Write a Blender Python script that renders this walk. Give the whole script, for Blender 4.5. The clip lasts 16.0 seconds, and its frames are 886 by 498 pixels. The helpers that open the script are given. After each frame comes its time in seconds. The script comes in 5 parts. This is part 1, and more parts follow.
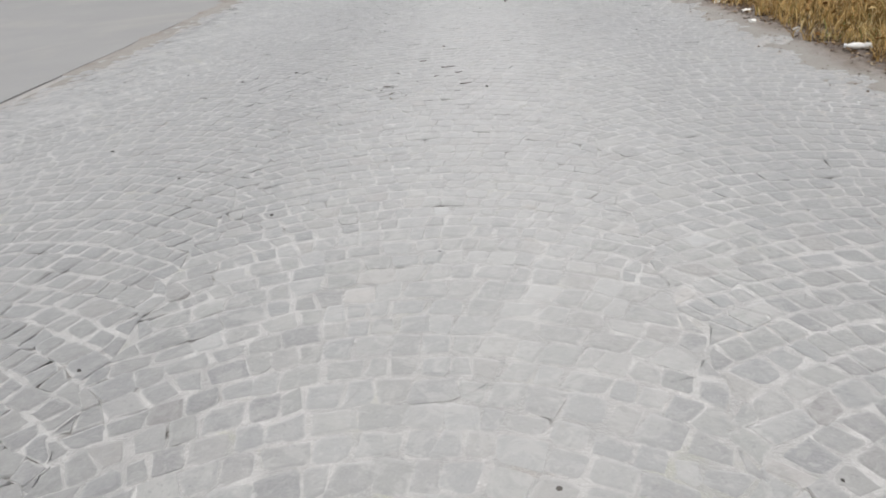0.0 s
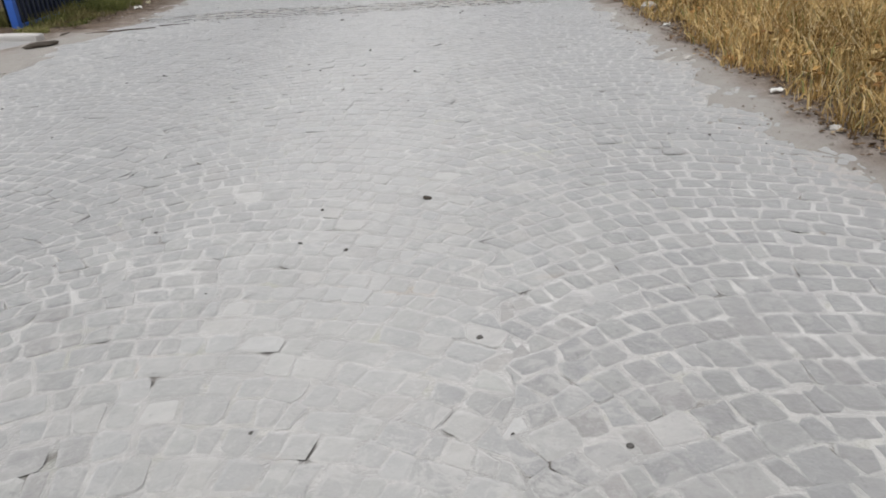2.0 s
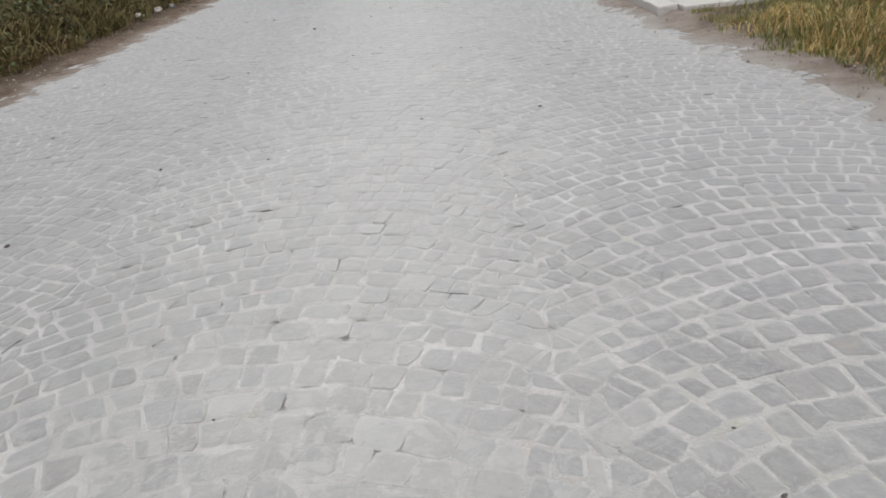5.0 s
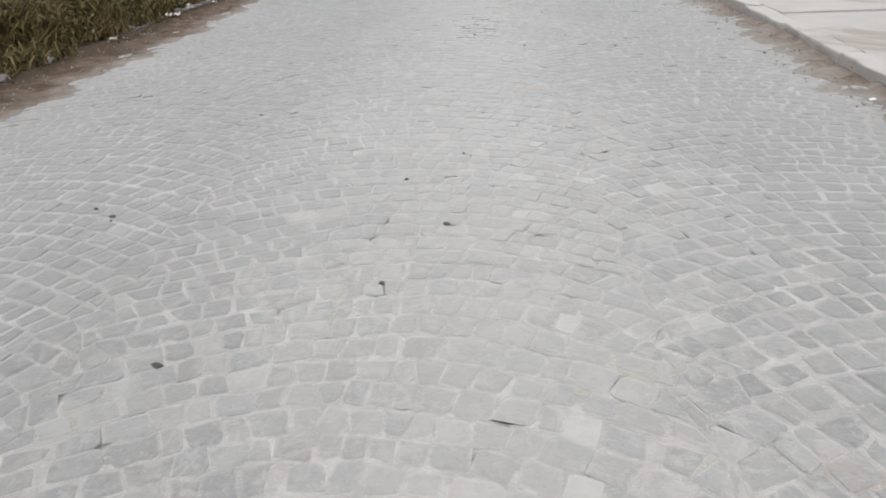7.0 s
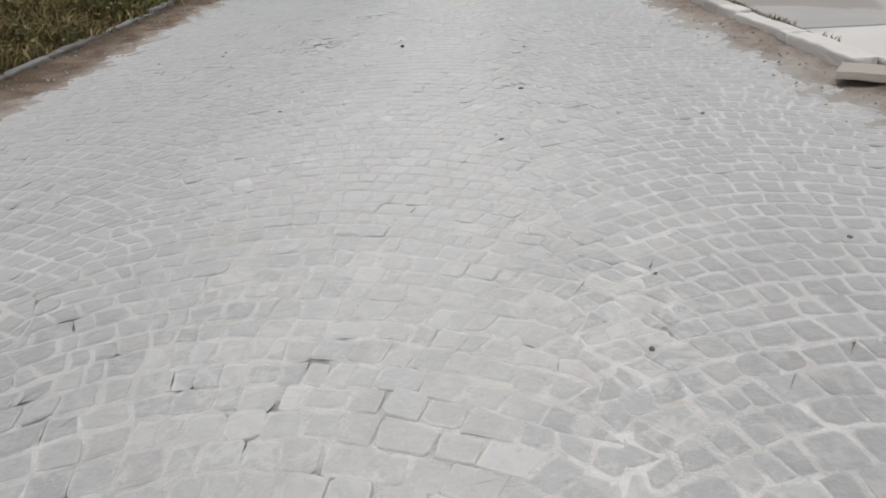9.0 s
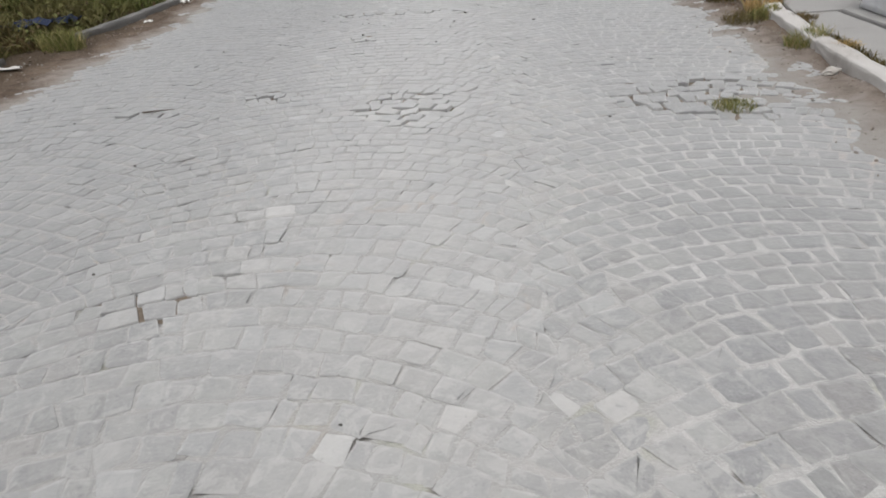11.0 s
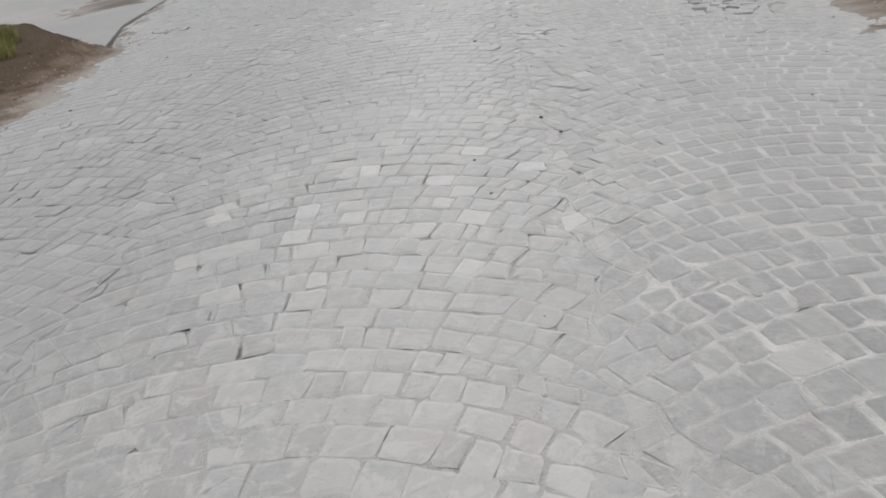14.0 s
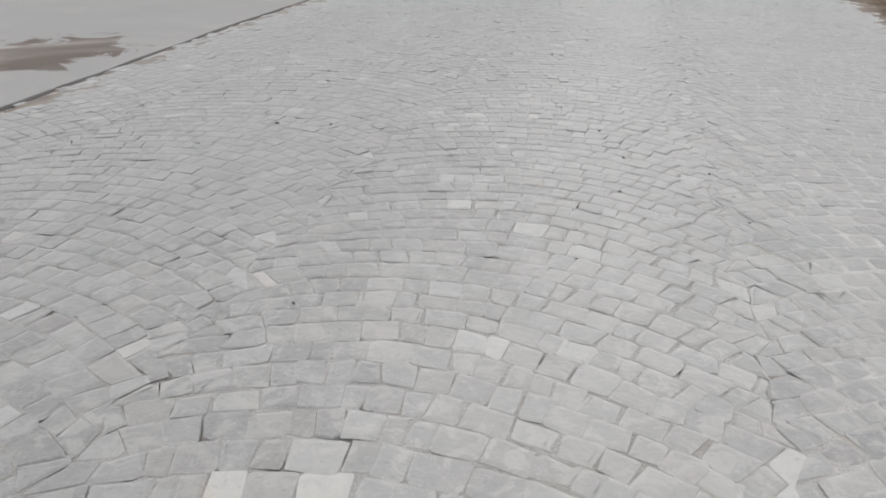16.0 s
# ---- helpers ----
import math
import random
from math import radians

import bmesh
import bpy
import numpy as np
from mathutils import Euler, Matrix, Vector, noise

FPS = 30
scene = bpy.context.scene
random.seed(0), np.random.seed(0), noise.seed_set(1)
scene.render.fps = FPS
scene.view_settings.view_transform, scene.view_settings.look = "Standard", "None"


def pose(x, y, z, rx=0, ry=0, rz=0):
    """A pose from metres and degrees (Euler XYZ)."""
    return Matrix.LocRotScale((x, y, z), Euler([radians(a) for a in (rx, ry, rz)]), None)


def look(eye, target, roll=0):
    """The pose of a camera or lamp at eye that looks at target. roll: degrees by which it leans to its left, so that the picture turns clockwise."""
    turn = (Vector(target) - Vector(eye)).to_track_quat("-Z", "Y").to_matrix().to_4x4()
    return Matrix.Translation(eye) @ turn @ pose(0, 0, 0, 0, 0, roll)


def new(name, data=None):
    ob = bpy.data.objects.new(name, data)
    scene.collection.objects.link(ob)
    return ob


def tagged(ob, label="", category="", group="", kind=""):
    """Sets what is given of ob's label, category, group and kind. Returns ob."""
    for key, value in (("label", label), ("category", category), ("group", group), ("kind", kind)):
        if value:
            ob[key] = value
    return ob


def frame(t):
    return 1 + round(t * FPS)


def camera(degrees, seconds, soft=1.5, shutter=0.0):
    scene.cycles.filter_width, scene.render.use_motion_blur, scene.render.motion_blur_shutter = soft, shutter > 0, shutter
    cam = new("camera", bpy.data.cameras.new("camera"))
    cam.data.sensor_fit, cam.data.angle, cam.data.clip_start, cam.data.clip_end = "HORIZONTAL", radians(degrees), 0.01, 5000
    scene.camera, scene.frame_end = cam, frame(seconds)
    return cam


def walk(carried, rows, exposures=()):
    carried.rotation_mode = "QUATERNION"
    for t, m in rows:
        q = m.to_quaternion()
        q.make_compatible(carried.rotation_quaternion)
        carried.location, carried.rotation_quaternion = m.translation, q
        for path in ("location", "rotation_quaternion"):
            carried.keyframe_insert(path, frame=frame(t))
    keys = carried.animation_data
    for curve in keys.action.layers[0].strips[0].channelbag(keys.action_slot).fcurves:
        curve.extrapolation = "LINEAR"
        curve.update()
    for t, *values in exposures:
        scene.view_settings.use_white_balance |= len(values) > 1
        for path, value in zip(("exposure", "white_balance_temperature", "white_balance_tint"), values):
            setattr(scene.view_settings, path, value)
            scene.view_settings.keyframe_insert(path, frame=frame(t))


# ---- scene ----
cam = camera(64.8, 16.0, soft=1.8)
PATH = [
    (0.0, (0.000, 0.000, 0.993), (-0.232, 3.565, -0.807), -4.20),
    (0.5, (0.131, 1.295, 0.988), (0.058, 4.870, -0.806), -8.95),
    (1.0, (0.201, 2.494, 1.013), (0.060, 6.069, -0.774), -3.40),
    (1.5, (0.303, 3.807, 1.004), (0.307, 7.365, -0.824), -6.50),
    (2.0, (0.361, 5.130, 0.987), (0.386, 8.699, -0.817), -3.14),
    (2.5, (0.398, 6.514, 0.998), (0.007, 10.030, -0.869), -2.39),
    (3.0, (0.414, 7.911, 1.022), (0.248, 11.462, -0.812), -6.01),
    (3.5, (0.363, 9.268, 1.001), (-0.151, 12.779, -0.846), -2.63),
    (4.0, (0.423, 10.610, 0.993), (0.240, 14.176, -0.810), -8.23),
    (6.5, (-0.050, 17.250, 0.999), (0.173, 20.796, -0.838), -2.74),
    (7.0, (0.051, 18.533, 0.991), (-0.144, 22.088, -0.833), -2.19),
    (7.5, (0.118, 19.838, 1.027), (-0.239, 23.375, -0.807), -5.69),
    (8.0, (0.179, 21.172, 0.982), (-0.114, 24.731, -0.820), -5.52),
    (10.5, (0.300, 27.300, 0.976), (0.168, 30.812, -0.934), -2.17),
    (11.0, (0.325, 28.454, 1.000), (0.150, 31.978, -0.885), -4.39),
    (11.5, (0.408, 29.600, 1.007), (0.451, 33.178, -0.781), -6.15),
    (12.0, (0.441, 30.749, 1.004), (0.181, 34.274, -0.868), -1.43),
    (12.5, (0.353, 31.796, 0.992), (-0.311, 35.246, -0.922), -1.86),
    (13.0, (0.302, 32.734, 1.024), (-0.310, 36.217, -0.846), -6.82),
    (13.5, (0.252, 33.701, 0.988), (-0.416, 37.198, -0.835), -5.25),
    (14.0, (0.297, 34.805, 1.001), (-0.056, 38.278, -0.952), -8.47),
    (14.5, (0.351, 35.849, 1.012), (-0.099, 39.416, -0.740), -5.62),
    (15.0, (0.290, 36.945, 0.984), (-0.061, 40.510, -0.796), -4.32),
    (15.5, (0.248, 37.998, 0.990), (-0.470, 41.499, -0.806), -1.01),
    (16.0, (0.051, 39.009, 1.019), (-0.791, 42.491, -0.759), 1.16),
]
walk(cam, [(t, look(eye, target, roll)) for t, eye, target, roll in PATH],
     exposures=((0.0, 0.01), (0.5, -0.03), (1.5, -0.03), (4.0, -0.03), (7.0, -0.01), (8.0, 0.02), (11.0, -0.09), (12.5, -0.12), (14.0, -0.12), (16.0, -0.08)))

# ---------- world and light: overcast noon ----------
sky_world = bpy.data.worlds.new("overcast_sky")
scene.world = sky_world
sky_world.use_nodes = True
wt = sky_world.node_tree
sky = wt.nodes.new("ShaderNodeTexSky")
sky.sky_type, sky.sun_disc = "NISHITA", False
sky.sun_elevation, sky.sun_rotation = radians(72), radians(193)
sky.air_density, sky.dust_density = 1.0, 4.0
grey_sky = wt.nodes.new("ShaderNodeHueSaturation")
grey_sky.inputs["Saturation"].default_value = 0.16
wt.links.new(sky.outputs[0], grey_sky.inputs["Color"])
wt.links.new(grey_sky.outputs[0], wt.nodes["Background"].inputs[0])
wt.nodes["Background"].inputs[1].default_value = 0.15
sun_data = bpy.data.lights.new("sun", "SUN")
sun_data.energy, sun_data.angle, sun_data.color = 1.3, radians(40), (1.0, 0.98, 0.965)
sun = new("sun", sun_data)
sun.matrix_basis = look((-2, -9, 28), (0, 0, 0))

# ---------- node helpers ----------
def shader(name, rough=0.8, metal=0.0, spec=0.35):
    m = bpy.data.materials.new(name)
    m.use_nodes = True
    b = m.node_tree.nodes["Principled BSDF"]
    b.inputs["Roughness"].default_value = rough
    b.inputs["Metallic"].default_value = metal
    b.inputs["Specular IOR Level"].default_value = spec
    return m, m.node_tree, b


def add(nt, kind):
    return nt.nodes.new(kind)


def wire(nt, value, socket):
    if hasattr(value, "is_linked"):
        nt.links.new(value, socket)
    else:
        socket.default_value = value


def position(nt):
    return add(nt, "ShaderNodeNewGeometry").outputs["Position"]


def noise_tex(nt, scale, detail=4.0, rough=0.55, warp=0.0):
    n = add(nt, "ShaderNodeTexNoise")
    nt.links.new(position(nt), n.inputs["Vector"])
    n.inputs["Scale"].default_value, n.inputs["Detail"].default_value = scale, detail
    n.inputs["Roughness"].default_value, n.inputs["Distortion"].default_value = rough, warp
    return n.outputs["Fac"]


def span(nt, value, a, b, lo=0.0, hi=1.0):
    n = add(nt, "ShaderNodeMapRange")
    n.interpolation_type = "SMOOTHSTEP"
    wire(nt, value, n.inputs[0])
    n.inputs[1].default_value, n.inputs[2].default_value = a, b
    n.inputs[3].default_value, n.inputs[4].default_value = lo, hi
    return n.outputs[0]


def calc(nt, op, a, b=0.0, c=0.0):
    n = add(nt, "ShaderNodeMath")
    n.operation = op
    for v, s in zip((a, b, c), n.inputs):
        wire(nt, v, s)
    return n.outputs[0]


def blend(nt, fac, a, b, mode="MIX"):
    n = add(nt, "ShaderNodeMix")
    n.data_type, n.blend_type = "RGBA", mode
    wire(nt, fac, n.inputs[0])
    for v, s in ((a, n.inputs[6]), (b, n.inputs[7])):
        wire(nt, (*v, 1) if isinstance(v, tuple) else v, s)
    return n.outputs[2]


def ramp(nt, fac, stops):
    n = add(nt, "ShaderNodeValToRGB")
    wire(nt, fac, n.inputs[0])
    els = n.color_ramp.elements
    while len(els) < len(stops):
        els.new(0.5)
    for e, (p, c) in zip(els, stops):
        e.position, e.color = p, (*c, 1)
    return n.outputs[0]


def chance(nt):
    """One random value for each piece, whether it is an object or an island of a joined mesh."""
    a = add(nt, "ShaderNodeObjectInfo").outputs["Random"]
    b = add(nt, "ShaderNodeNewGeometry").outputs["Random Per Island"]
    return calc(nt, "FRACT", calc(nt, "ADD", a, b))


def relief(nt, bsdf, height, strength=0.3, distance=0.005):
    n = add(nt, "ShaderNodeBump")
    n.inputs["Strength"].default_value, n.inputs["Distance"].default_value = strength, distance
    nt.links.new(height, n.inputs["Height"])
    nt.links.new(n.outputs[0], bsdf.inputs["Normal"])


def axis(nt, which):
    n = add(nt, "ShaderNodeSeparateXYZ")
    nt.links.new(position(nt), n.inputs[0])
    return n.outputs[which]


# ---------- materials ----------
LANE = -0.12  # how far left of x = 0 the paler middle of the street runs


def attribute(nt, name):
    n = add(nt, "ShaderNodeAttribute")
    n.attribute_name = name
    return n.outputs["Fac"]


def full_joints(nt):
    """1 where the joints are brimful of pale sand, near 0 where they are lean and earthy."""
    far = span(nt, calc(nt, "ADD", axis(nt, 1), calc(nt, "MULTIPLY", noise_tex(nt, 0.5, 3), 8.0)), 26.0, 36.0)
    lean = span(nt, calc(nt, "ADD", axis(nt, 0), noise_tex(nt, 0.8, 3)), 0.7, 1.35, 0.75, 0.05)
    patch = span(nt, noise_tex(nt, 1.1, 4, 0.6, 0.6), 0.36, 0.66, 1.0, 0.55)
    return calc(nt, "MULTIPLY", calc(nt, "SUBTRACT", 1.0, calc(nt, "MULTIPLY", far, lean)), patch)


def dusty(b):
    """A film of fine dust: rough, and paler at a flat angle."""
    b.inputs["Diffuse Roughness"].default_value = 1.0
    b.inputs["Sheen Weight"].default_value, b.inputs["Sheen Roughness"].default_value = 0.72, 0.45


def granite(name, stops, dust=0.7):
    m, nt, b = shader(name, 0.7, spec=0.5)
    dusty(b)
    r = chance(nt)
    base = ramp(nt, r, stops)
    tint = ramp(nt, calc(nt, "FRACT", calc(nt, "MULTIPLY", r, 57.3)),
                [(0.0, (1.0, 0.995, 0.98)), (0.3, (0.99, 1.0, 1.01)), (0.62, (1.01, 0.995, 0.985)), (0.85, (0.995, 1.005, 0.98)), (1.0, (1.03, 0.985, 0.96))])
    col = blend(nt, 1.0, base, tint, "MULTIPLY")
    grain = noise_tex(nt, 190, 3, 0.6)
    col = blend(nt, span(nt, grain, 0.3, 0.75, 0.0, 0.35), col, (0.42, 0.417, 0.41), "MIX")
    col = blend(nt, span(nt, noise_tex(nt, 26, 4, 0.6), 0.42, 0.72, 0.0, 0.45), col, blend(nt, 1.0, col, (0.7, 0.71, 0.73), "MULTIPLY"))
    fleck = span(nt, noise_tex(nt, 48, 4, 0.7, 0.8), 0.56, 0.68, 0.0, 0.5)
    col = blend(nt, fleck, col, (0.46, 0.455, 0.445))
    pit = span(nt, noise_tex(nt, 60, 3, 0.6), 0.28, 0.4, 0.45, 0.0)
    col = blend(nt, pit, col, (0.15, 0.15, 0.15))
    worn = calc(nt, "MULTIPLY", span(nt, noise_tex(nt, 11, 6, 0.72, 1.0), 0.5, 0.59), span(nt, noise_tex(nt, 1.3, 3), 0.35, 0.65, 0.45, 1.0))
    col = blend(nt, calc(nt, "MULTIPLY", worn, dust), col, (0.46, 0.455, 0.442))
    col = blend(nt, span(nt, noise_tex(nt, 0.55, 3, 0.5, 0.8), 0.52, 0.75, 0.0, 0.2), col, (0.2, 0.2, 0.205))
    # paler along the middle of the street, darker stones towards its sides
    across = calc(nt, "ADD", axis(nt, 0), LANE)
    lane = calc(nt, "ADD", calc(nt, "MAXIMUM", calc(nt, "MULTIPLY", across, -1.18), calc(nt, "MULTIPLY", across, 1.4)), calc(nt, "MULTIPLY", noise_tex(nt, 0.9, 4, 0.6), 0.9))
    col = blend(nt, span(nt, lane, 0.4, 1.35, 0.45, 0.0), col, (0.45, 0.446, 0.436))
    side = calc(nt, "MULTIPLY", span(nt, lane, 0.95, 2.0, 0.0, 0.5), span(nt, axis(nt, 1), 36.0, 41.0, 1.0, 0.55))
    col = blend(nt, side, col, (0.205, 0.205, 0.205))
    # sand trodden out of the joints over the worn edges, in shreds
    spill = calc(nt, "ADD", attribute(nt, "rim"), calc(nt, "MULTIPLY", calc(nt, "SUBTRACT", noise_tex(nt, 17, 5, 0.7, 0.8), 0.5), 3.2))
    spill = calc(nt, "MULTIPLY", span(nt, spill, 0.4, 1.2, 0.0, 0.75), calc(nt, "MULTIPLY", full_joints(nt), span(nt, noise_tex(nt, 8.0, 4, 0.65, 0.6), 0.44, 0.58, 1.15, 0.25)))
    col = blend(nt, spill, col, (0.505, 0.499, 0.486))
    rust = calc(nt, "MULTIPLY", span(nt, noise_tex(nt, 5.2, 4, 0.6, 1.2), 0.62, 0.75), span(nt, noise_tex(nt, 0.8, 2), 0.45, 0.6))
    col = blend(nt, calc(nt, "MULTIPLY", rust, 0.35), col, (0.43, 0.34, 0.26))
    nt.links.new(col, b.inputs["Base Color"])
    nt.links.new(span(nt, noise_tex(nt, 30, 3), 0.3, 0.7, 0.5, 0.75), b.inputs["Roughness"])
    h = calc(nt, "ADD", calc(nt, "MULTIPLY", noise_tex(nt, 75, 5, 0.65), 0.7), noise_tex(nt, 22, 3))
    relief(nt, b, h, 0.5, 0.006)
    return m


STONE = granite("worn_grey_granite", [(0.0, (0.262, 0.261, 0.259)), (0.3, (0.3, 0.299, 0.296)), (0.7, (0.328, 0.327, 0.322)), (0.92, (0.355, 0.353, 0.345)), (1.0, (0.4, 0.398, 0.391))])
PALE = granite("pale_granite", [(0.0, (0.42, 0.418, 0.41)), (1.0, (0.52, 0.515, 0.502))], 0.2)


def joint_sand():
    m, nt, b = shader("joint_sand", 0.95, spec=0.15)
    dusty(b)
    pale = blend(nt, span(nt, noise_tex(nt, 13, 5, 0.7, 0.6), 0.35, 0.65), (0.555, 0.548, 0.533), (0.43, 0.425, 0.413))
    brown = blend(nt, noise_tex(nt, 45, 4), (0.345, 0.336, 0.321), (0.27, 0.262, 0.249))
    brown = blend(nt, span(nt, axis(nt, 1), 34.5, 38.0, 0.0, 0.7), brown, (0.2, 0.188, 0.172))
    col = blend(nt, full_joints(nt), brown, pale)
    col = blend(nt, span(nt, noise_tex(nt, 8.0, 4, 0.65, 0.6), 0.44, 0.58, 0.0, 0.75), col, (0.345, 0.342, 0.333))
    # hollow stretches: darker soil, with the joint's thin shade painted into its colour
    col = blend(nt, span(nt, attribute(nt, "hollow"), 0.25, 0.8, 0.0, 0.85), col, blend(nt, noise_tex(nt, 9, 4, 0.7), (0.21, 0.195, 0.18), (0.14, 0.128, 0.115)))
    trodden = span(nt, calc(nt, "ADD", attribute(nt, "margin"), calc(nt, "MULTIPLY", calc(nt, "SUBTRACT", noise_tex(nt, 3.1, 4, 0.6), 0.5), 0.8)), 0.25, 0.95, 0.0, 0.85)
    col = blend(nt, trodden, col, blend(nt, noise_tex(nt, 7, 4, 0.65), (0.43, 0.4, 0.372), (0.31, 0.278, 0.25)))
    strip = span(nt, calc(nt, "ABSOLUTE", calc(nt, "SUBTRACT", calc(nt, "ADD", axis(nt, 1), calc(nt, "MULTIPLY", noise_tex(nt, 2.0, 3), 0.3)), 12.8)), 0.12, 0.34, 0.6, 0.0)
    col = blend(nt, strip, col, blend(nt, noise_tex(nt, 9, 4, 0.7), (0.36, 0.32, 0.28), (0.22, 0.19, 0.16)))
    moss = span(nt, noise_tex(nt, 3.3, 4, 0.6, 1.0), 0.58, 0.72, 0.0, 0.4)
    col = blend(nt, moss, col, (0.35, 0.36, 0.25))
    rust = calc(nt, "MULTIPLY", span(nt, noise_tex(nt, 4.1, 4, 0.6, 1.4), 0.6, 0.7), span(nt, noise_tex(nt, 0.7, 2), 0.48, 0.62))
    col = blend(nt, calc(nt, "MULTIPLY", rust, 0.35), col, (0.42, 0.3, 0.2))
    col = blend(nt, span(nt, noise_tex(nt, 75, 4, 0.75), 0.3, 0.46, 0.25, 0.0), col, (0.22, 0.21, 0.2))
    nt.links.new(col, b.inputs["Base Color"])
    relief(nt, b, calc(nt, "ADD", noise_tex(nt, 160, 4, 0.7), noise_tex(nt, 48, 4, 0.7)), 0.8, 0.006)
    return m


def earthy(name, dark, mid, light, scale=1.0, bump=0.012):
    m, nt, b = shader(name, 0.96, spec=0.12)
    col = blend(nt, span(nt, noise_tex(nt, 3.5 * scale, 6, 0.62, 0.4), 0.35, 0.68), dark, mid)
    col = blend(nt, span(nt, noise_tex(nt, 1.1 * scale, 4, 0.55), 0.5, 0.72), col, light)
    col = blend(nt, span(nt, noise_tex(nt, 120, 3, 0.7), 0.5, 0.75, 0.0, 0.4), col, light)
    nt.links.new(col, b.inputs["Base Color"])
    h = calc(nt, "ADD", noise_tex(nt, 70, 5, 0.7), calc(nt, "MULTIPLY", noise_tex(nt, 14, 4), 1.5))
    relief(nt, b, h, 0.8, bump)
    return m


SAND = joint_sand()
PIT = earthy("open_joint_soil", (0.14, 0.115, 0.092), (0.25, 0.208, 0.165), (0.36, 0.3, 0.24), 4)


def verge_soil():
    """Brown soil that turns to pale trodden dust beside the paving."""
    m, nt, b = shader("verge_soil", 0.96, spec=0.12)
    near = add(nt, "ShaderNodeAttribute")
    near.attribute_name = "dust"
    k = calc(nt, "ADD", near.outputs["Fac"], calc(nt, "MULTIPLY", calc(nt, "SUBTRACT", noise_tex(nt, 2.6, 6, 0.68, 0.6), 0.5), 1.5))
    k = span(nt, k, 0.2, 0.85)
    # darker away from the paving and on the heap
    outer_dark = span(nt, calc(nt, "ADD", near.outputs["Fac"], calc(nt, "MULTIPLY", noise_tex(nt, 4.0, 5, 0.65), 0.6)), -0.5, 0.25, 0.85, 0.0)
    sandy = span(nt, calc(nt, "ADD", near.outputs["Fac"], calc(nt, "MULTIPLY", calc(nt, "SUBTRACT", noise_tex(nt, 3.7, 5, 0.65), 0.5), 1.1)), 0.72, 1.5, 0.0, 0.85)
    brown = blend(nt, span(nt, noise_tex(nt, 5, 6, 0.65, 0.5), 0.35, 0.68), (0.085, 0.062, 0.046), (0.185, 0.142, 0.108))
    pale = blend(nt, span(nt, noise_tex(nt, 7, 6, 0.65, 0.5), 0.35, 0.68), (0.2, 0.165, 0.14), (0.31, 0.272, 0.242))
    col = blend(nt, k, brown, pale)
    col = blend(nt, outer_dark, col, (0.075, 0.055, 0.038))
    col = blend(nt, sandy, col, blend(nt, noise_tex(nt, 13, 5, 0.7), (0.43, 0.412, 0.388), (0.33, 0.312, 0.288)))
    col = blend(nt, span(nt, noise_tex(nt, 95, 4, 0.75), 0.56, 0.7, 0.0, 0.5), col, (0.42, 0.385, 0.345))
    col = blend(nt, span(nt, noise_tex(nt, 60, 4, 0.75), 0.3, 0.42, 0.55, 0.0), col, (0.06, 0.045, 0.034))
    nt.links.new(col, b.inputs["Base Color"])
    h = calc(nt, "ADD", noise_tex(nt, 70, 5, 0.7), calc(nt, "MULTIPLY", noise_tex(nt, 14, 4), 1.5))
    relief(nt, b, h, 0.9, 0.014)
    return m


SOIL = verge_soil()


def concrete(name, dark, light, stain=(0.3, 0.26, 0.22), stain_at=0.66, rough=0.006):
    m, nt, b = shader(name, 0.88, spec=0.25)
    col = blend(nt, noise_tex(nt, 2.2, 6, 0.62), dark, light)
    col = blend(nt, span(nt, noise_tex(nt, 180, 3, 0.7), 0.45, 0.8, 0.0, 0.35), col, (0.3, 0.29, 0.28))
    col = blend(nt, span(nt, noise_tex(nt, 0.9, 5, 0.6, 0.8), stain_at, stain_at + 0.1, 0.0, 0.6), col, stain)
    nt.links.new(col, b.inputs["Base Color"])
    relief(nt, b, calc(nt, "ADD", noise_tex(nt, 90, 5, 0.7), noise_tex(nt, 16, 5, 0.7)), 0.6, rough)
    return m


CONCRETE = concrete("pavement_concrete", (0.42, 0.405, 0.385), (0.55, 0.535, 0.515), (0.29, 0.24, 0.2), 0.53)
CONCRETE_GREY = concrete("old_pavement_concrete", (0.27, 0.264, 0.256), (0.37, 0.362, 0.35), (0.2, 0.182, 0.165), 0.55)
KERB = concrete("kerb_concrete", (0.42, 0.402, 0.385), (0.6, 0.578, 0.555), (0.3, 0.27, 0.245), 0.54)
KERB_OLD = concrete("weathered_kerb_concrete", (0.125, 0.122, 0.118), (0.29, 0.28, 0.265), (0.09, 0.078, 0.066), 0.5, 0.02)


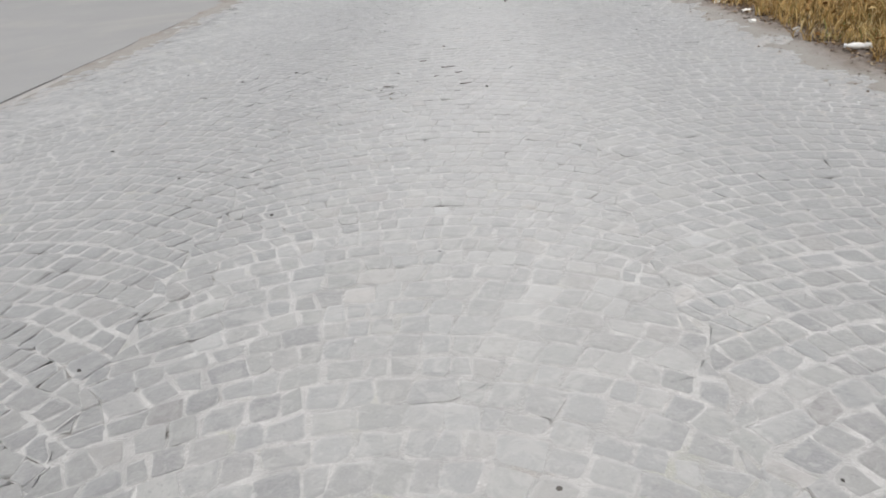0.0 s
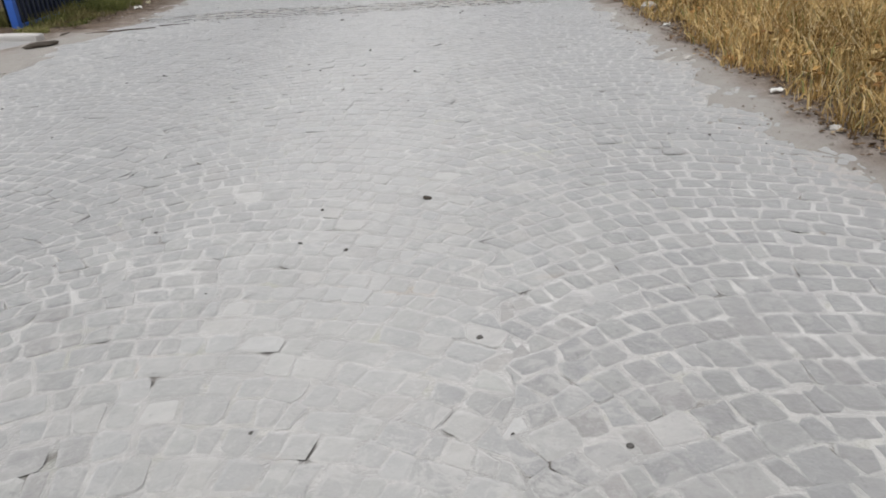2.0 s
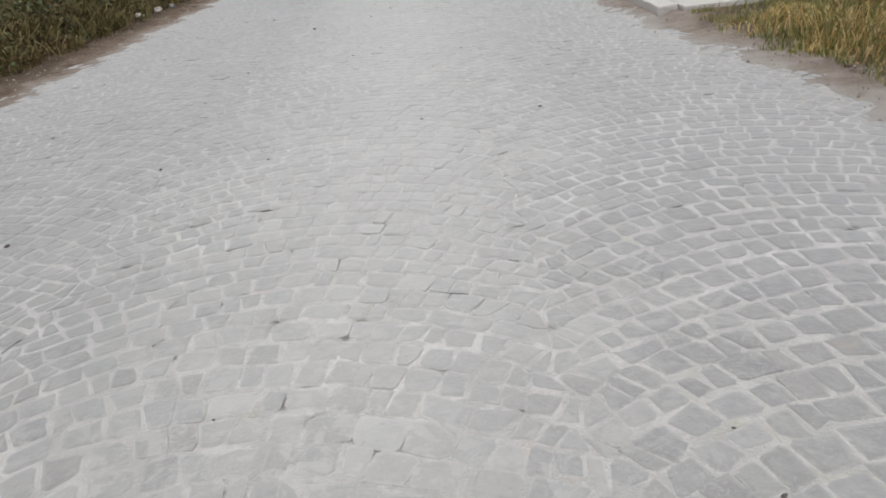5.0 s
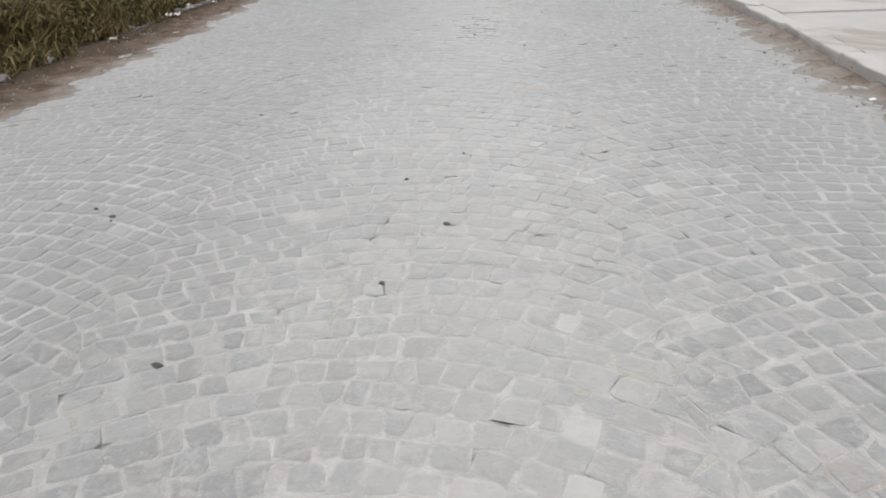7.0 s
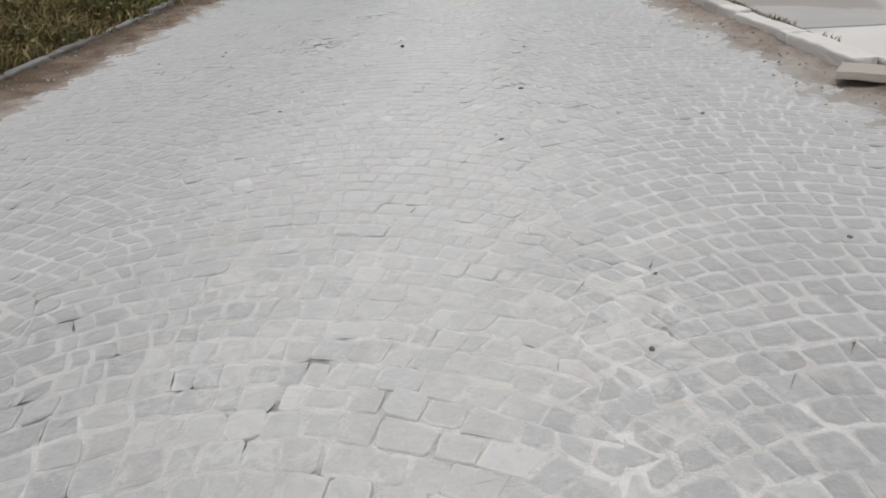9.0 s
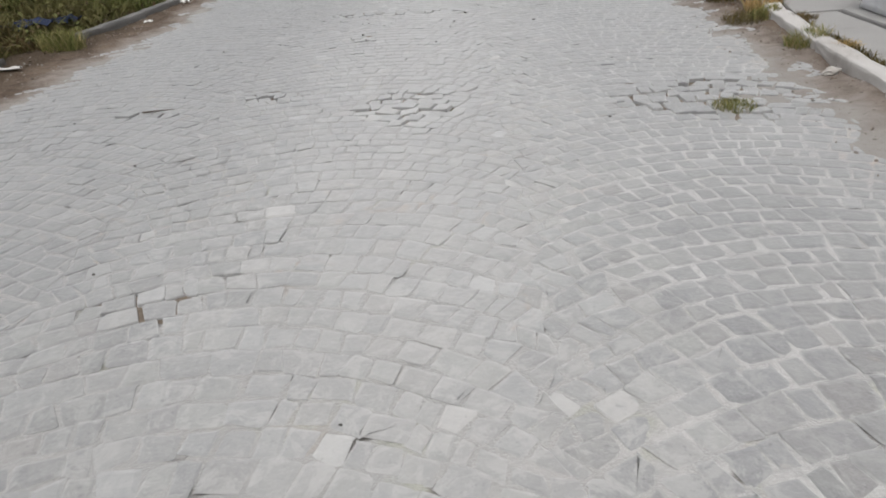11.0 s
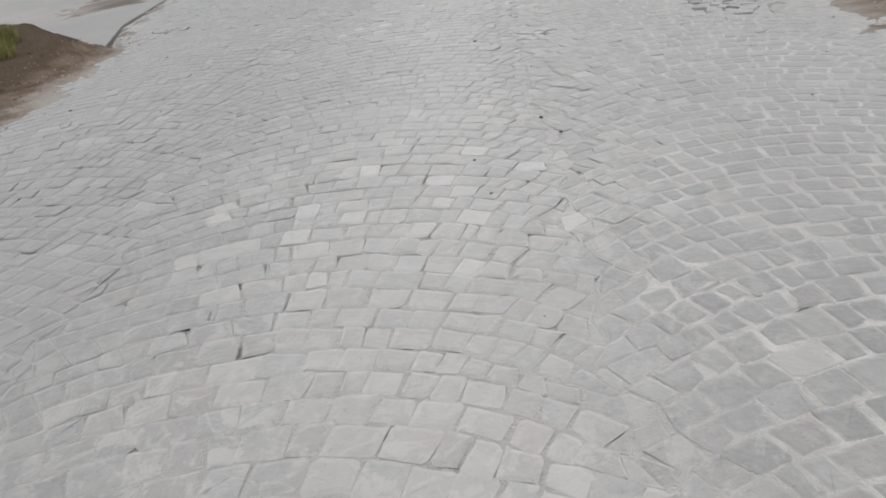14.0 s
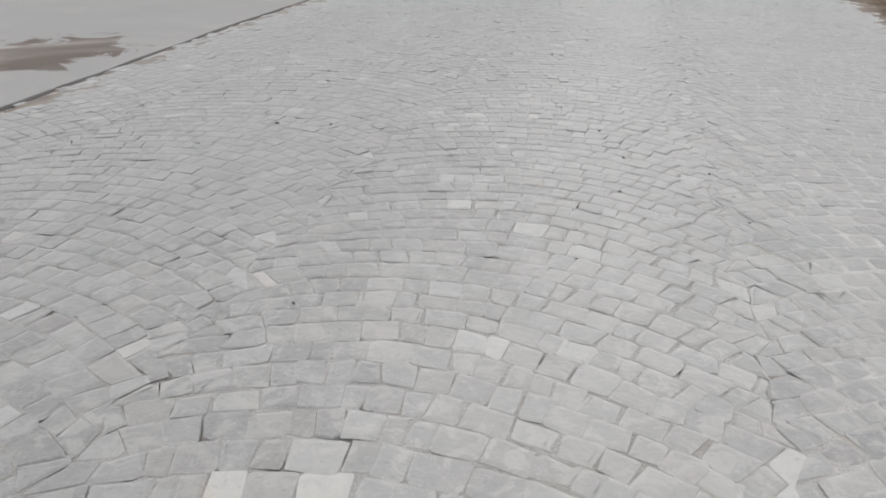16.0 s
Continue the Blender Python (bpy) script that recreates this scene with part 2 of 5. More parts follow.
def apron_surface():
    m, nt, b = shader("bleached_asphalt", 0.9, spec=0.25)
    col = blend(nt, noise_tex(nt, 1.4, 6, 0.6), (0.27, 0.269, 0.267), (0.335, 0.331, 0.325))
    col = blend(nt, span(nt, noise_tex(nt, 150, 3, 0.75), 0.45, 0.8, 0.0, 0.35), col, (0.43, 0.422, 0.412))
    # oily dirt stain on the far apron
    d = add(nt, "ShaderNodeVectorMath")
    d.operation = "MULTIPLY_ADD"
    nt.links.new(position(nt), d.inputs[0])
    d.inputs[1].default_value, d.inputs[2].default_value = (1.7, 1.25, 0.0), (6.7, -54.0, 0.0)
    length = add(nt, "ShaderNodeVectorMath")
    length.operation = "LENGTH"
    nt.links.new(d.outputs[0], length.inputs[0])
    edge = calc(nt, "ADD", length.outputs["Value"], calc(nt, "MULTIPLY", noise_tex(nt, 1.6, 5, 0.65, 1.2), 2.4))
    col = blend(nt, span(nt, edge, 1.95, 2.15, 0.92, 0.0), col, (0.12, 0.1, 0.085))
    dust = span(nt, noise_tex(nt, 0.8, 4, 0.6, 0.6), 0.5, 0.7, 0.0, 0.5)
    col = blend(nt, dust, col, (0.38, 0.362, 0.34))
    nt.links.new(col, b.inputs["Base Color"])
    relief(nt, b, noise_tex(nt, 130, 5, 0.7), 0.5, 0.005)
    return m


ASPHALT = apron_surface()


def blades(name, stops, rough=0.75, wither=None):
    m, nt, b = shader(name, rough, spec=0.2)
    col = ramp(nt, chance(nt), stops)
    col = blend(nt, span(nt, noise_tex(nt, 1.6, 3), 0.4, 0.65, 0.0, 0.45), col, blend(nt, 1.0, col, (0.6, 0.62, 0.6), "MULTIPLY"))
    if wither:
        col = blend(nt, span(nt, noise_tex(nt, 1.25, 4, 0.6, 0.8), 0.46, 0.62, 0.0, 0.75), col, wither)
    nt.links.new(col, b.inputs["Base Color"])
    return m


DRY = blades("dry_grass", [(0.0, (0.2, 0.12, 0.045)), (0.25, (0.38, 0.24, 0.085)), (0.5, (0.54, 0.36, 0.14)), (0.75, (0.62, 0.45, 0.2)), (0.9, (0.66, 0.53, 0.32)), (0.95, (0.3, 0.28, 0.1)), (1.0, (0.2, 0.22, 0.07))])
GREEN = blades("verge_grass", [(0.0, (0.08, 0.1, 0.028)), (0.35, (0.17, 0.19, 0.055)), (0.65, (0.26, 0.25, 0.085)), (0.85, (0.36, 0.29, 0.13)), (1.0, (0.46, 0.37, 0.2))])
OLIVE = blades("rank_grass", [(0.0, (0.065, 0.056, 0.022)), (0.4, (0.115, 0.097, 0.036)), (0.75, (0.17, 0.138, 0.054)), (0.93, (0.22, 0.17, 0.075)), (1.0, (0.26, 0.21, 0.12))], 0.75, (0.14, 0.095, 0.045))
LEAF = blades("weed_leaf", [(0.0, (0.05, 0.066, 0.034)), (0.45, (0.1, 0.122, 0.056)), (0.8, (0.15, 0.168, 0.085)), (1.0, (0.26, 0.27, 0.17))], 0.7, (0.1, 0.07, 0.036))
FRESH = blades("fresh_weed_leaf", [(0.0, (0.05, 0.062, 0.018)), (0.4, (0.09, 0.11, 0.03)), (0.75, (0.125, 0.145, 0.042)), (1.0, (0.165, 0.165, 0.058))], 0.7, (0.14, 0.125, 0.05))
BROWN_LEAF = blades("withered_leaf", [(0.0, (0.045, 0.035, 0.02)), (0.4, (0.08, 0.06, 0.032)), (0.8, (0.115, 0.082, 0.042)), (1.0, (0.145, 0.098, 0.05))])
LITTER = blades("leaf_litter", [(0.0, (0.075, 0.047, 0.028)), (0.45, (0.15, 0.095, 0.053)), (0.8, (0.25, 0.165, 0.09)), (0.95, (0.4, 0.29, 0.16)), (1.0, (0.52, 0.46, 0.37))])
CAUGHT = blades("caught_leaf", [(0.0, (0.16, 0.08, 0.03)), (0.4, (0.36, 0.19, 0.06)), (0.75, (0.5, 0.31, 0.11)), (1.0, (0.6, 0.46, 0.24))])
GRIT = blades("stone_chips", [(0.0, (0.17, 0.14, 0.115)), (0.3, (0.26, 0.222, 0.19)), (0.7, (0.3, 0.268, 0.242)), (1.0, (0.38, 0.352, 0.325))], 0.9)
TALL_GREEN = blades("tall_green_grass", [(0.0, (0.06, 0.075, 0.02)), (0.4, (0.11, 0.128, 0.034)), (0.75, (0.16, 0.172, 0.05)), (0.94, (0.21, 0.2, 0.075)), (1.0, (0.3, 0.26, 0.13))], 0.7, (0.17, 0.14, 0.06))
STALK = blades("weed_stalk", [(0.0, (0.07, 0.06, 0.03)), (1.0, (0.2, 0.16, 0.08))])


def coated(name, colour, worn, rough=0.45, metal=0.0, amount=0.5):
    m, nt, b = shader(name, rough, metal, 0.45)
    col = blend(nt, span(nt, noise_tex(nt, 6, 5, 0.65), 0.5, 0.72, 0.0, amount), colour, worn)
    col = blend(nt, span(nt, noise_tex(nt, 60, 3), 0.55, 0.8, 0.0, 0.3), col, worn)
    nt.links.new(col, b.inputs["Base Color"])
    relief(nt, b, noise_tex(nt, 80, 3), 0.15, 0.002)
    return m


BLUE = coated("blue_fence_paint", (0.025, 0.1, 0.42), (0.06, 0.13, 0.33))
DARK_BAR = coated("dark_blue_paint", (0.014, 0.02, 0.045), (0.045, 0.05, 0.07), 0.5)
NET = coated("dark_shade_cloth", (0.012, 0.02, 0.016), (0.03, 0.045, 0.03), 0.9)
SHEET = coated("pale_blue_sheet_metal", (0.4, 0.49, 0.55), (0.3, 0.36, 0.38), 0.5, 0.0, 0.7)
PLASTER = coated("pale_wall_plaster", (0.5, 0.54, 0.57), (0.33, 0.36, 0.37), 0.9, 0.0, 0.7)
STEEL = coated("grey_steel", (0.32, 0.33, 0.34), (0.2, 0.18, 0.16), 0.5, 0.6)
WRAP = coated("white_wrap", (0.72, 0.73, 0.75), (0.55, 0.56, 0.58), 0.35)
WOOD = coated("weathered_board", (0.3, 0.27, 0.24), (0.18, 0.15, 0.12), 0.85)
WHITE = coated("white_litter", (0.78, 0.77, 0.74), (0.55, 0.52, 0.46), 0.6)
CREAM = coated("cream_cardboard", (0.6, 0.56, 0.4), (0.42, 0.38, 0.26), 0.8)
BOARD = coated("painted_white_board", (0.54, 0.52, 0.5), (0.36, 0.33, 0.3), 0.75)
ORANGE = coated("orange_litter", (0.5, 0.24, 0.07), (0.4, 0.22, 0.1), 0.7)
RED = coated("red_packaging", (0.45, 0.1, 0.07), (0.5, 0.3, 0.25), 0.5)
DARK_BLUE_CLOTH = coated("dark_blue_cloth", (0.02, 0.03, 0.07), (0.05, 0.06, 0.09), 0.9)
RUBBLE = coated("rubble_stone", (0.42, 0.4, 0.37), (0.3, 0.27, 0.23), 0.9)
TWIG = coated("dry_twig", (0.07, 0.05, 0.035), (0.12, 0.09, 0.06), 0.9)
CLOD = coated("dark_clod", (0.05, 0.04, 0.03), (0.1, 0.08, 0.06), 0.95)
CRUMB = coated("dark_crumb", (0.1, 0.095, 0.09), (0.16, 0.14, 0.12), 0.9)

# ---------- mesh helpers ----------
def soup(name, verts, polys, size, mats, slots=None, smooth=False, values=None):
    """A mesh from arrays: verts (n, 3), polys (k, size) of one size; values: a name and a number for each vertex."""
    me = bpy.data.meshes.new(name)
    k = len(polys)
    me.vertices.add(len(verts))
    me.vertices.foreach_set("co", np.asarray(verts, dtype=np.float32).ravel())
    me.loops.add(k * size)
    me.loops.foreach_set("vertex_index", np.asarray(polys, dtype=np.int32).ravel())
    me.polygons.add(k)
    me.polygons.foreach_set("loop_start", np.arange(0, k * size, size, dtype=np.int32))
    for m in mats:
        me.materials.append(m)
    if slots is not None:
        me.polygons.foreach_set("material_index", np.asarray(slots, dtype=np.int32))
    me.polygons.foreach_set("use_smooth", np.full(k, smooth, dtype=bool))
    me.update(calc_edges=True)
    me.validate()
    if values:
        me.attributes.new(values[0], "FLOAT", "POINT").data.foreach_set("value", np.asarray(values[1], dtype=np.float32))
    return me


def part(name, bm, material, parent, label=""):
    me = bpy.data.meshes.new(name)
    bm.to_mesh(me)
    bm.free()
    me.materials.append(material)
    ob = new(name, me)
    ob.parent = parent
    return tagged(ob, label)


def holder(name, x, y, z=0.0, turn=0.0):
    ob = new(name)
    ob.empty_display_size = 0.1
    ob.matrix_basis = pose(x, y, z, 0, 0, turn)
    return ob


def block(x0, x1, y0, y1, z0, z1, bevel=0.006, rough=0.0, cuts=0, seed=0):
    """A bmesh box with rounded edges, dented by noise when rough is given."""
    bm = bmesh.new()
    bmesh.ops.create_cube(bm, size=1, matrix=Matrix.Translation(((x0 + x1) / 2, (y0 + y1) / 2, (z0 + z1) / 2)) @ Matrix.Diagonal((x1 - x0, y1 - y0, z1 - z0, 1)))
    if cuts:
        bmesh.ops.subdivide_edges(bm, edges=bm.edges[:], cuts=cuts, use_grid_fill=True)
    if bevel:
        sharp = [e for e in bm.edges if len(e.link_faces) == 2 and e.calc_face_angle(0) > 0.8]
        bmesh.ops.bevel(bm, geom=sharp, offset=bevel, segments=2, affect="EDGES", profile=0.6)
    if rough:
        for v in bm.verts:
            p = v.co * 9 + Vector((seed * 3.1, seed * 1.7, 0))
            v.co += Vector(noise.noise_vector(p)) * rough * 0.6 + Vector(noise.noise_vector(p * 3.3)) * rough * 0.45
    return bm


def edge_left(y):
    return np.interp(y, [0, 11.4, 12.4, 18, 22, 24.5, 27.5, 31, 34.5, 36, 38.5, 40.3, 41.4, 45, 56], [-3.02, -3.05, -2.58, -2.72, -2.53, -2.42, -2.38, -2.48, -2.27, -2.33, -2.48, -2.62, -3.03, -3.36, -3.9])


def edge_right(y):
    return np.interp(y, [0, 4, 8, 12, 13.2, 14.4, 16, 19.5, 21, 25, 28, 30, 32.2, 33.6, 37, 40, 44, 56], [2.1, 2.06, 1.98, 2.07, 2.1, 2.14, 2.26, 1.87, 1.99, 2.18, 2.02, 1.87, 2.06, 2.16, 2.27, 2.42, 2.63, 3.1])


def kerb_line(y):
    return np.interp(y, [18, 20, 23, 25, 27.5, 30.4, 32.2, 33.4, 34.4], [1.98, 2.02, 2.2, 2.29, 2.2, 2.05, 2.21, 2.36, 2.62])


rng = np.random.default_rng(7)


def wave(x, y, s, k=0.0):
    """Cheap smooth noise in about -1..1 for arrays."""
    x, y = np.asarray(x) * s, np.asarray(y) * s
    return (np.sin(1.7 * x + 2.3 * y + k) + np.sin(-2.9 * x + 1.3 * y + 1.9 * k + 1.1) + np.sin(4.1 * x + 3.7 * y + 0.7 * k + 2.2) * 0.6 + np.sin(-5.3 * x + 6.1 * y + 2.3 * k) * 0.4) / 3.0


# places where the joints have washed out: x, y, half width, half length, how far
OPEN = [(0.03, 31.85, 0.28, 0.34, 0.75), (1.62, 31.7, 0.4, 0.42, 1), (1.95, 31.75, 0.25, 0.34, 0.9), (1.2, 31.8, 0.2, 0.25, 0.8), (-1.35, 31.95, 0.16, 0.06, 1), (-0.72, 32.17, 0.16, 0.12, 1), (-0.6, 30.08, 0.2, 0.1, 0.5),
        (-0.84, 28.95, 0.18, 0.32, 0.5), (0.555, 28.36, 0.03, 0.08, 0.9), (-0.36, 33.57, 0.1, 0.09, 1), (-0.55, 34.61, 0.27, 0.1, 1), (0.05, 34.56, 0.36, 0.06, 1), (0.6, 39.12, 0.13, 0.1, 0.9), (0.52, 40.3, 0.035, 0.8, 0.35),
        (0.52, 40.62, 0.05, 0.07, 0.9), (0.5, 39.8, 0.05, 0.08, 0.9), (1.8, 39.25, 0.32, 0.4, 0.9), (1.98, 35.06, 0.2, 0.05, 0.8), (-2.35, 40.85, 0.2, 0.12, 1), (0.45, 10.45, 0.09, 0.06, 1), (-0.52, 4.16, 0.16, 0.06, 0.45),
        (-0.52, 3.93, 0.08, 0.05, 0.6), (0.1, 24.45, 0.2, 0.6, 0.4), (0.52, 9.6, 0.08, 0.12, 0.3)]


def washed(x, y):
    """0 where joints are full, up to 1 where they are open."""
    x, y = np.asarray(x, float), np.asarray(y, float)
    m = np.zeros(np.broadcast(x, y).shape)
    for cx, cy, a, b, far in OPEN:
        d = ((x - cx) / a) ** 2 + ((y - cy) / b) ** 2
        m = np.maximum(m, far * np.clip(1.8 * (1.05 - d + 0.4 * wave(x, y, 9.0, cx)), 0, 1))
    front = y - 12.44 - 0.05 * wave(x, 0.0, 1.9)
    band = (1.0 * np.exp(-(front / 0.06) ** 2) + 0.2 * np.exp(-((front - 0.24) / 0.12) ** 2)) * ((x > -2.4) & (x < 1.75))
    return np.maximum(m, np.clip(band - 0.2 + 0.45 * wave(x, y, 6.0), 0, 1))


def crown(x, y):
    """Height of the paved surface: slight hump of the crossing strip, dips and waves."""
    z = 0.012 * wave(x, y, 0.55, 0.4) * 0.6
    z = z + 0.034 * np.exp(-((y - 12.72) / 0.17) ** 2) * np.clip((2.0 - np.abs(x + 0.3)) * 2, 0, 1)
    return z - 0.012 * np.exp(-((x - 0.5) / 0.16) ** 2) * (y > 27)

# ---------- ground sheet ----------
def far_apron_line(x):
    return np.where(x > -4.3, 40.35 + (-2.65 - x) * 0.95, 41.92 + (-4.3 - x) * 0.37)


def mound(x, y):
    """Low heap of soil at the corner of the side street."""
    return 0.13 * np.exp(-((x + 2.95) / 0.2) ** 2 - ((y - 40.12) / 0.28) ** 2) + 0.09 * np.exp(-((x + 3.35) / 0.4) ** 2 - ((y - 39.6) / 0.6) ** 2)


def ground_height(x, y):
    el = edge_left(y) + 0.05 * wave(x, y, 2.3) + 0.03 * wave(x, y, 7.0)
    er = edge_right(y) + 0.05 * wave(x, y, 2.1, 2.0) + 0.03 * wave(x, y, 6.3, 1.0)
    inside = np.minimum(x - el, er - x)
    film = 0.006 - 0.016 * np.clip(inside / 0.28, 0, 1) + 0.009 * wave(x, y, 5.0, 1.0) + 0.006 * wave(x, y, 15.0, 3.0)
    z = crown(x, y) + np.where(inside < 0.5, film, -0.06)
    out = np.clip(-inside, 0, 1.2)
    z = z + 0.05 * out * (out < 3) + np.where(inside < 0, 0.01 * wave(x, y, 3.0, 5.0) + 0.006 * wave(x, y, 11.0), 0)
    z = np.where((x > kerb_line(y) + 0.02) & (y > 18.3) & (y < 34.3), 0.045 + 0.01 * wave(x, y, 4.0), z)
    z = np.where((x < el + 0.04) & (y < 11.86 + np.clip(-3.2 - x, 0, 9) * 0.245), -0.06, z)
    z = np.where((x < el + 0.04) & (y > far_apron_line(x) + 0.06), -0.06, z)
    # soil drifted over the seam of the near apron
    drift = 0.006 + 0.016 * (0.35 * wave(x, y, 3.1, 2.0) + 0.2 * wave(x, y, 9.0) + 0.8 * np.clip((y - 7.5) / 3.5, 0, 1) - np.abs(x - el - 0.04) / 0.3)
    drift = np.where((y > 5) & (y < 11.95) & (np.abs(x - el) < 0.5), drift, -0.06)
    return np.maximum(np.maximum(z, drift), np.where(mound(x, y) > 0.012, mound(x, y) * (1 + 0.25 * wave(x, y, 6.0)) + 0.004, -0.06))


def sheet_axis(a, b, step, reach):
    near = np.arange(a, b + step, step)
    out = np.array([0.5, 1.5, 4, 10, 30, 90, 250, reach])
    return np.concatenate([(a - out)[::-1], near, near[-1] + out])


gx, gy = np.meshgrid(sheet_axis(-5.2, 4.4, 0.09, 700), sheet_axis(-1.5, 52, 0.09, 700))
gz = ground_height(gx, gy)
rows_n, cols_n = gx.shape
idx = np.arange(rows_n * cols_n).reshape(rows_n, cols_n)
quads = np.stack([idx[:-1, :-1], idx[:-1, 1:], idx[1:, 1:], idx[1:, :-1]], -1).reshape(-1, 4)
ground_mesh = soup("ground", np.stack([gx, gy, gz], -1).reshape(-1, 3), quads, 4, [SOIL], smooth=True)
beyond = np.maximum(edge_left(gy) - gx, gx - edge_right(gy)) + 0.08 * wave(gx, gy, 2.4, 1.0) + 0.04 * wave(gx, gy, 8.0)
reach = np.where(gx > 0, np.interp(gy, [12, 13, 17, 19], [0.28, 0.5, 0.5, 0.4]), np.interp(gy, [12, 14, 20, 38, 39], [0.5, 0.4, 0.26, 0.22, 0.3]))
ground_mesh.attributes.new("dust", "FLOAT", "POINT").data.foreach_set("value", np.clip(np.where(gy < 12, 1.25, np.where(gx < 0, np.interp(gy, [12, 18, 30, 33], [0.82, 0.55, 0.55, 0.8]), np.where(gy > 33, 0.7, 1.0))) - beyond / reach - 5.0 * mound(gx, gy), -1, 2).astype(np.float32).ravel())
ground = new("ground", ground_mesh)
tagged(ground, "bare brown verge soil with dusty patches beside the road", "ground", kind="structure")

# ---------- road bed with its joint filling ----------
def hollow_at(x, y):
    """0 to 1: short stretches of joint that the rain has emptied."""
    k = 0.62 * wave(x, y, 8.3, 2.0) + 0.55 * wave(x, y, 19.0, 5.0) + 0.25 * wave(x, y, 0.9, 1.0)
    k = k + 0.22 * np.exp(-((x + 1.05) / 0.3) ** 2) * (y < 13) + 0.06 * np.clip((y - 27) / 6, 0, 1) * np.clip(0.7 - x, 0, 1)
    return np.clip((k - 0.4) * 3.0, 0, 1)


bx, by = np.meshgrid(np.arange(-3.96, 3.2, 0.037), np.arange(-1.0, 52, 0.037))
hollow = hollow_at(bx, by)
joint_depth = 0.0019 + 0.0045 * np.exp(-((by - 12.64) / 0.18) ** 2) + 0.0009 * wave(bx, by, 13.0) + 0.0004 * wave(bx, by, 2.3, 4.0) + 0.0006 * np.clip((by - 28) / 4, 0, 1) * np.clip(0.8 - bx, 0, 1) + 0.0009 * np.clip((by - 35) / 2, 0, 1) * np.clip(1.2 - bx, 0, 1) + 0.0075 * hollow
margin = np.clip((-1.6 - bx) / 0.8, 0, 1) * (by < 12.1) * 1.5 + np.clip((bx - edge_right(by) + 0.5) / 0.4, 0, 1) + np.clip((edge_left(by) + 0.55 - bx) / 0.4, 0, 1) * (by > 12.1)
inset = np.minimum(bx - edge_left(by), edge_right(by) - bx)
joint_depth = joint_depth - 0.0014 * np.minimum(margin, 1.2) * (0.8 + 0.5 * wave(bx, by, 2.1, 3.0)) + 0.016 * np.clip((0.1 - inset) / 0.12, 0, 1) * (by > 12.1)
bz = crown(bx, by) - joint_depth - 0.012 * washed(bx, by)
rows_n, cols_n = bx.shape
idx = np.arange(rows_n * cols_n).reshape(rows_n, cols_n)
quads = np.stack([idx[:-1, :-1], idx[:-1, 1:], idx[1:, 1:], idx[1:, :-1]], -1).reshape(-1, 4)
mid = np.stack([bx, by], -1).reshape(-1, 2)[quads].mean(1)
keep = (mid[:, 0] > edge_left(mid[:, 1]) - np.where((mid[:, 1] > 12.6) & (mid[:, 1] < 40), 0.12, 0.05)) & (mid[:, 0] < edge_right(mid[:, 1]) + 0.14)
quads, mid = quads[keep], mid[keep]
slots = (washed(mid[:, 0], mid[:, 1]) > 0.45).astype(int)
used, back = np.unique(quads, return_inverse=True)
road = new("road", soup("road_bed", np.stack([bx, by, bz], -1).reshape(-1, 3)[used], back.reshape(-1, 4), 4, [SAND, PIT], slots, smooth=True, values=("hollow", hollow.ravel()[used])))
road.data.attributes.new("margin", "FLOAT", "POINT").data.foreach_set("value", np.clip(1 - inset / 0.5, 0, 1).astype(np.float32).ravel()[used])
tagged(road, "old street of small grey granite setts laid in arcs, dusty joints", "road", kind="structure")

# ---------- aprons, pavement and kerbs ----------
def slab(name, outline, z0, z1, material, parent=None, label="", edge=0.004, seed=0):
    bm = bmesh.new()
    low = [bm.verts.new((x, y, z0)) for x, y in outline]
    bm.faces.new(low)
    bmesh.ops.recalc_face_normals(bm, faces=bm.faces[:])
    face = bm.faces[:][0]
    up = bmesh.ops.extrude_face_region(bm, geom=[face])
    tops = [g for g in up["geom"] if isinstance(g, bmesh.types.BMVert)]
    for v in tops:
        v.co.z = z1
    bmesh.ops.recalc_face_normals(bm, faces=bm.faces[:])
    rim = [e for e in bm.edges if all(v in tops for v in e.verts)]
    bmesh.ops.bevel(bm, geom=rim, offset=edge, segments=2, affect="EDGES")
    return part(name, bm, material, parent, label)


def ragged(points, step, amount, seed):
    """An outline with extra points and a broken, uneven edge."""
    out = []
    for (x0, y0), (x1, y1) in zip(points, points[1:] + points[:1]):
        n = max(1, int(math.hypot(x1 - x0, y1 - y0) / step))
        for i in range(n):
            f = i / n
            x, y = x0 + (x1 - x0) * f, y0 + (y1 - y0) * f
            out.append((x + amount * float(wave(x, y, 3.0, seed)), y + amount * float(wave(x, y, 3.3, seed + 2))))
    return out


near_apron = slab("apron_1", ragged([(-3.03, -6.0), (-3.04, 11.3), (-3.2, 11.8), (-9.0, 13.22), (-9.0, -6.0)], 0.4, 0.02, 1), -0.08, 0.006, ASPHALT)
tagged(near_apron, "bleached grey asphalt driveway apron joining the street", "driveway", kind="structure")
far_apron = slab("apron_2", ragged([(-3.035, 41.4), (-3.365, 45.0), (-3.9, 56.0), (-11.0, 56.0), (-11.0, 44.4), (-4.3, 41.95), (-2.75, 40.42)], 0.35, 0.015, 4), -0.08, 0.006, ASPHALT)
tagged(far_apron, "pale asphalt side street with dark oily stains", "side street", kind="structure")


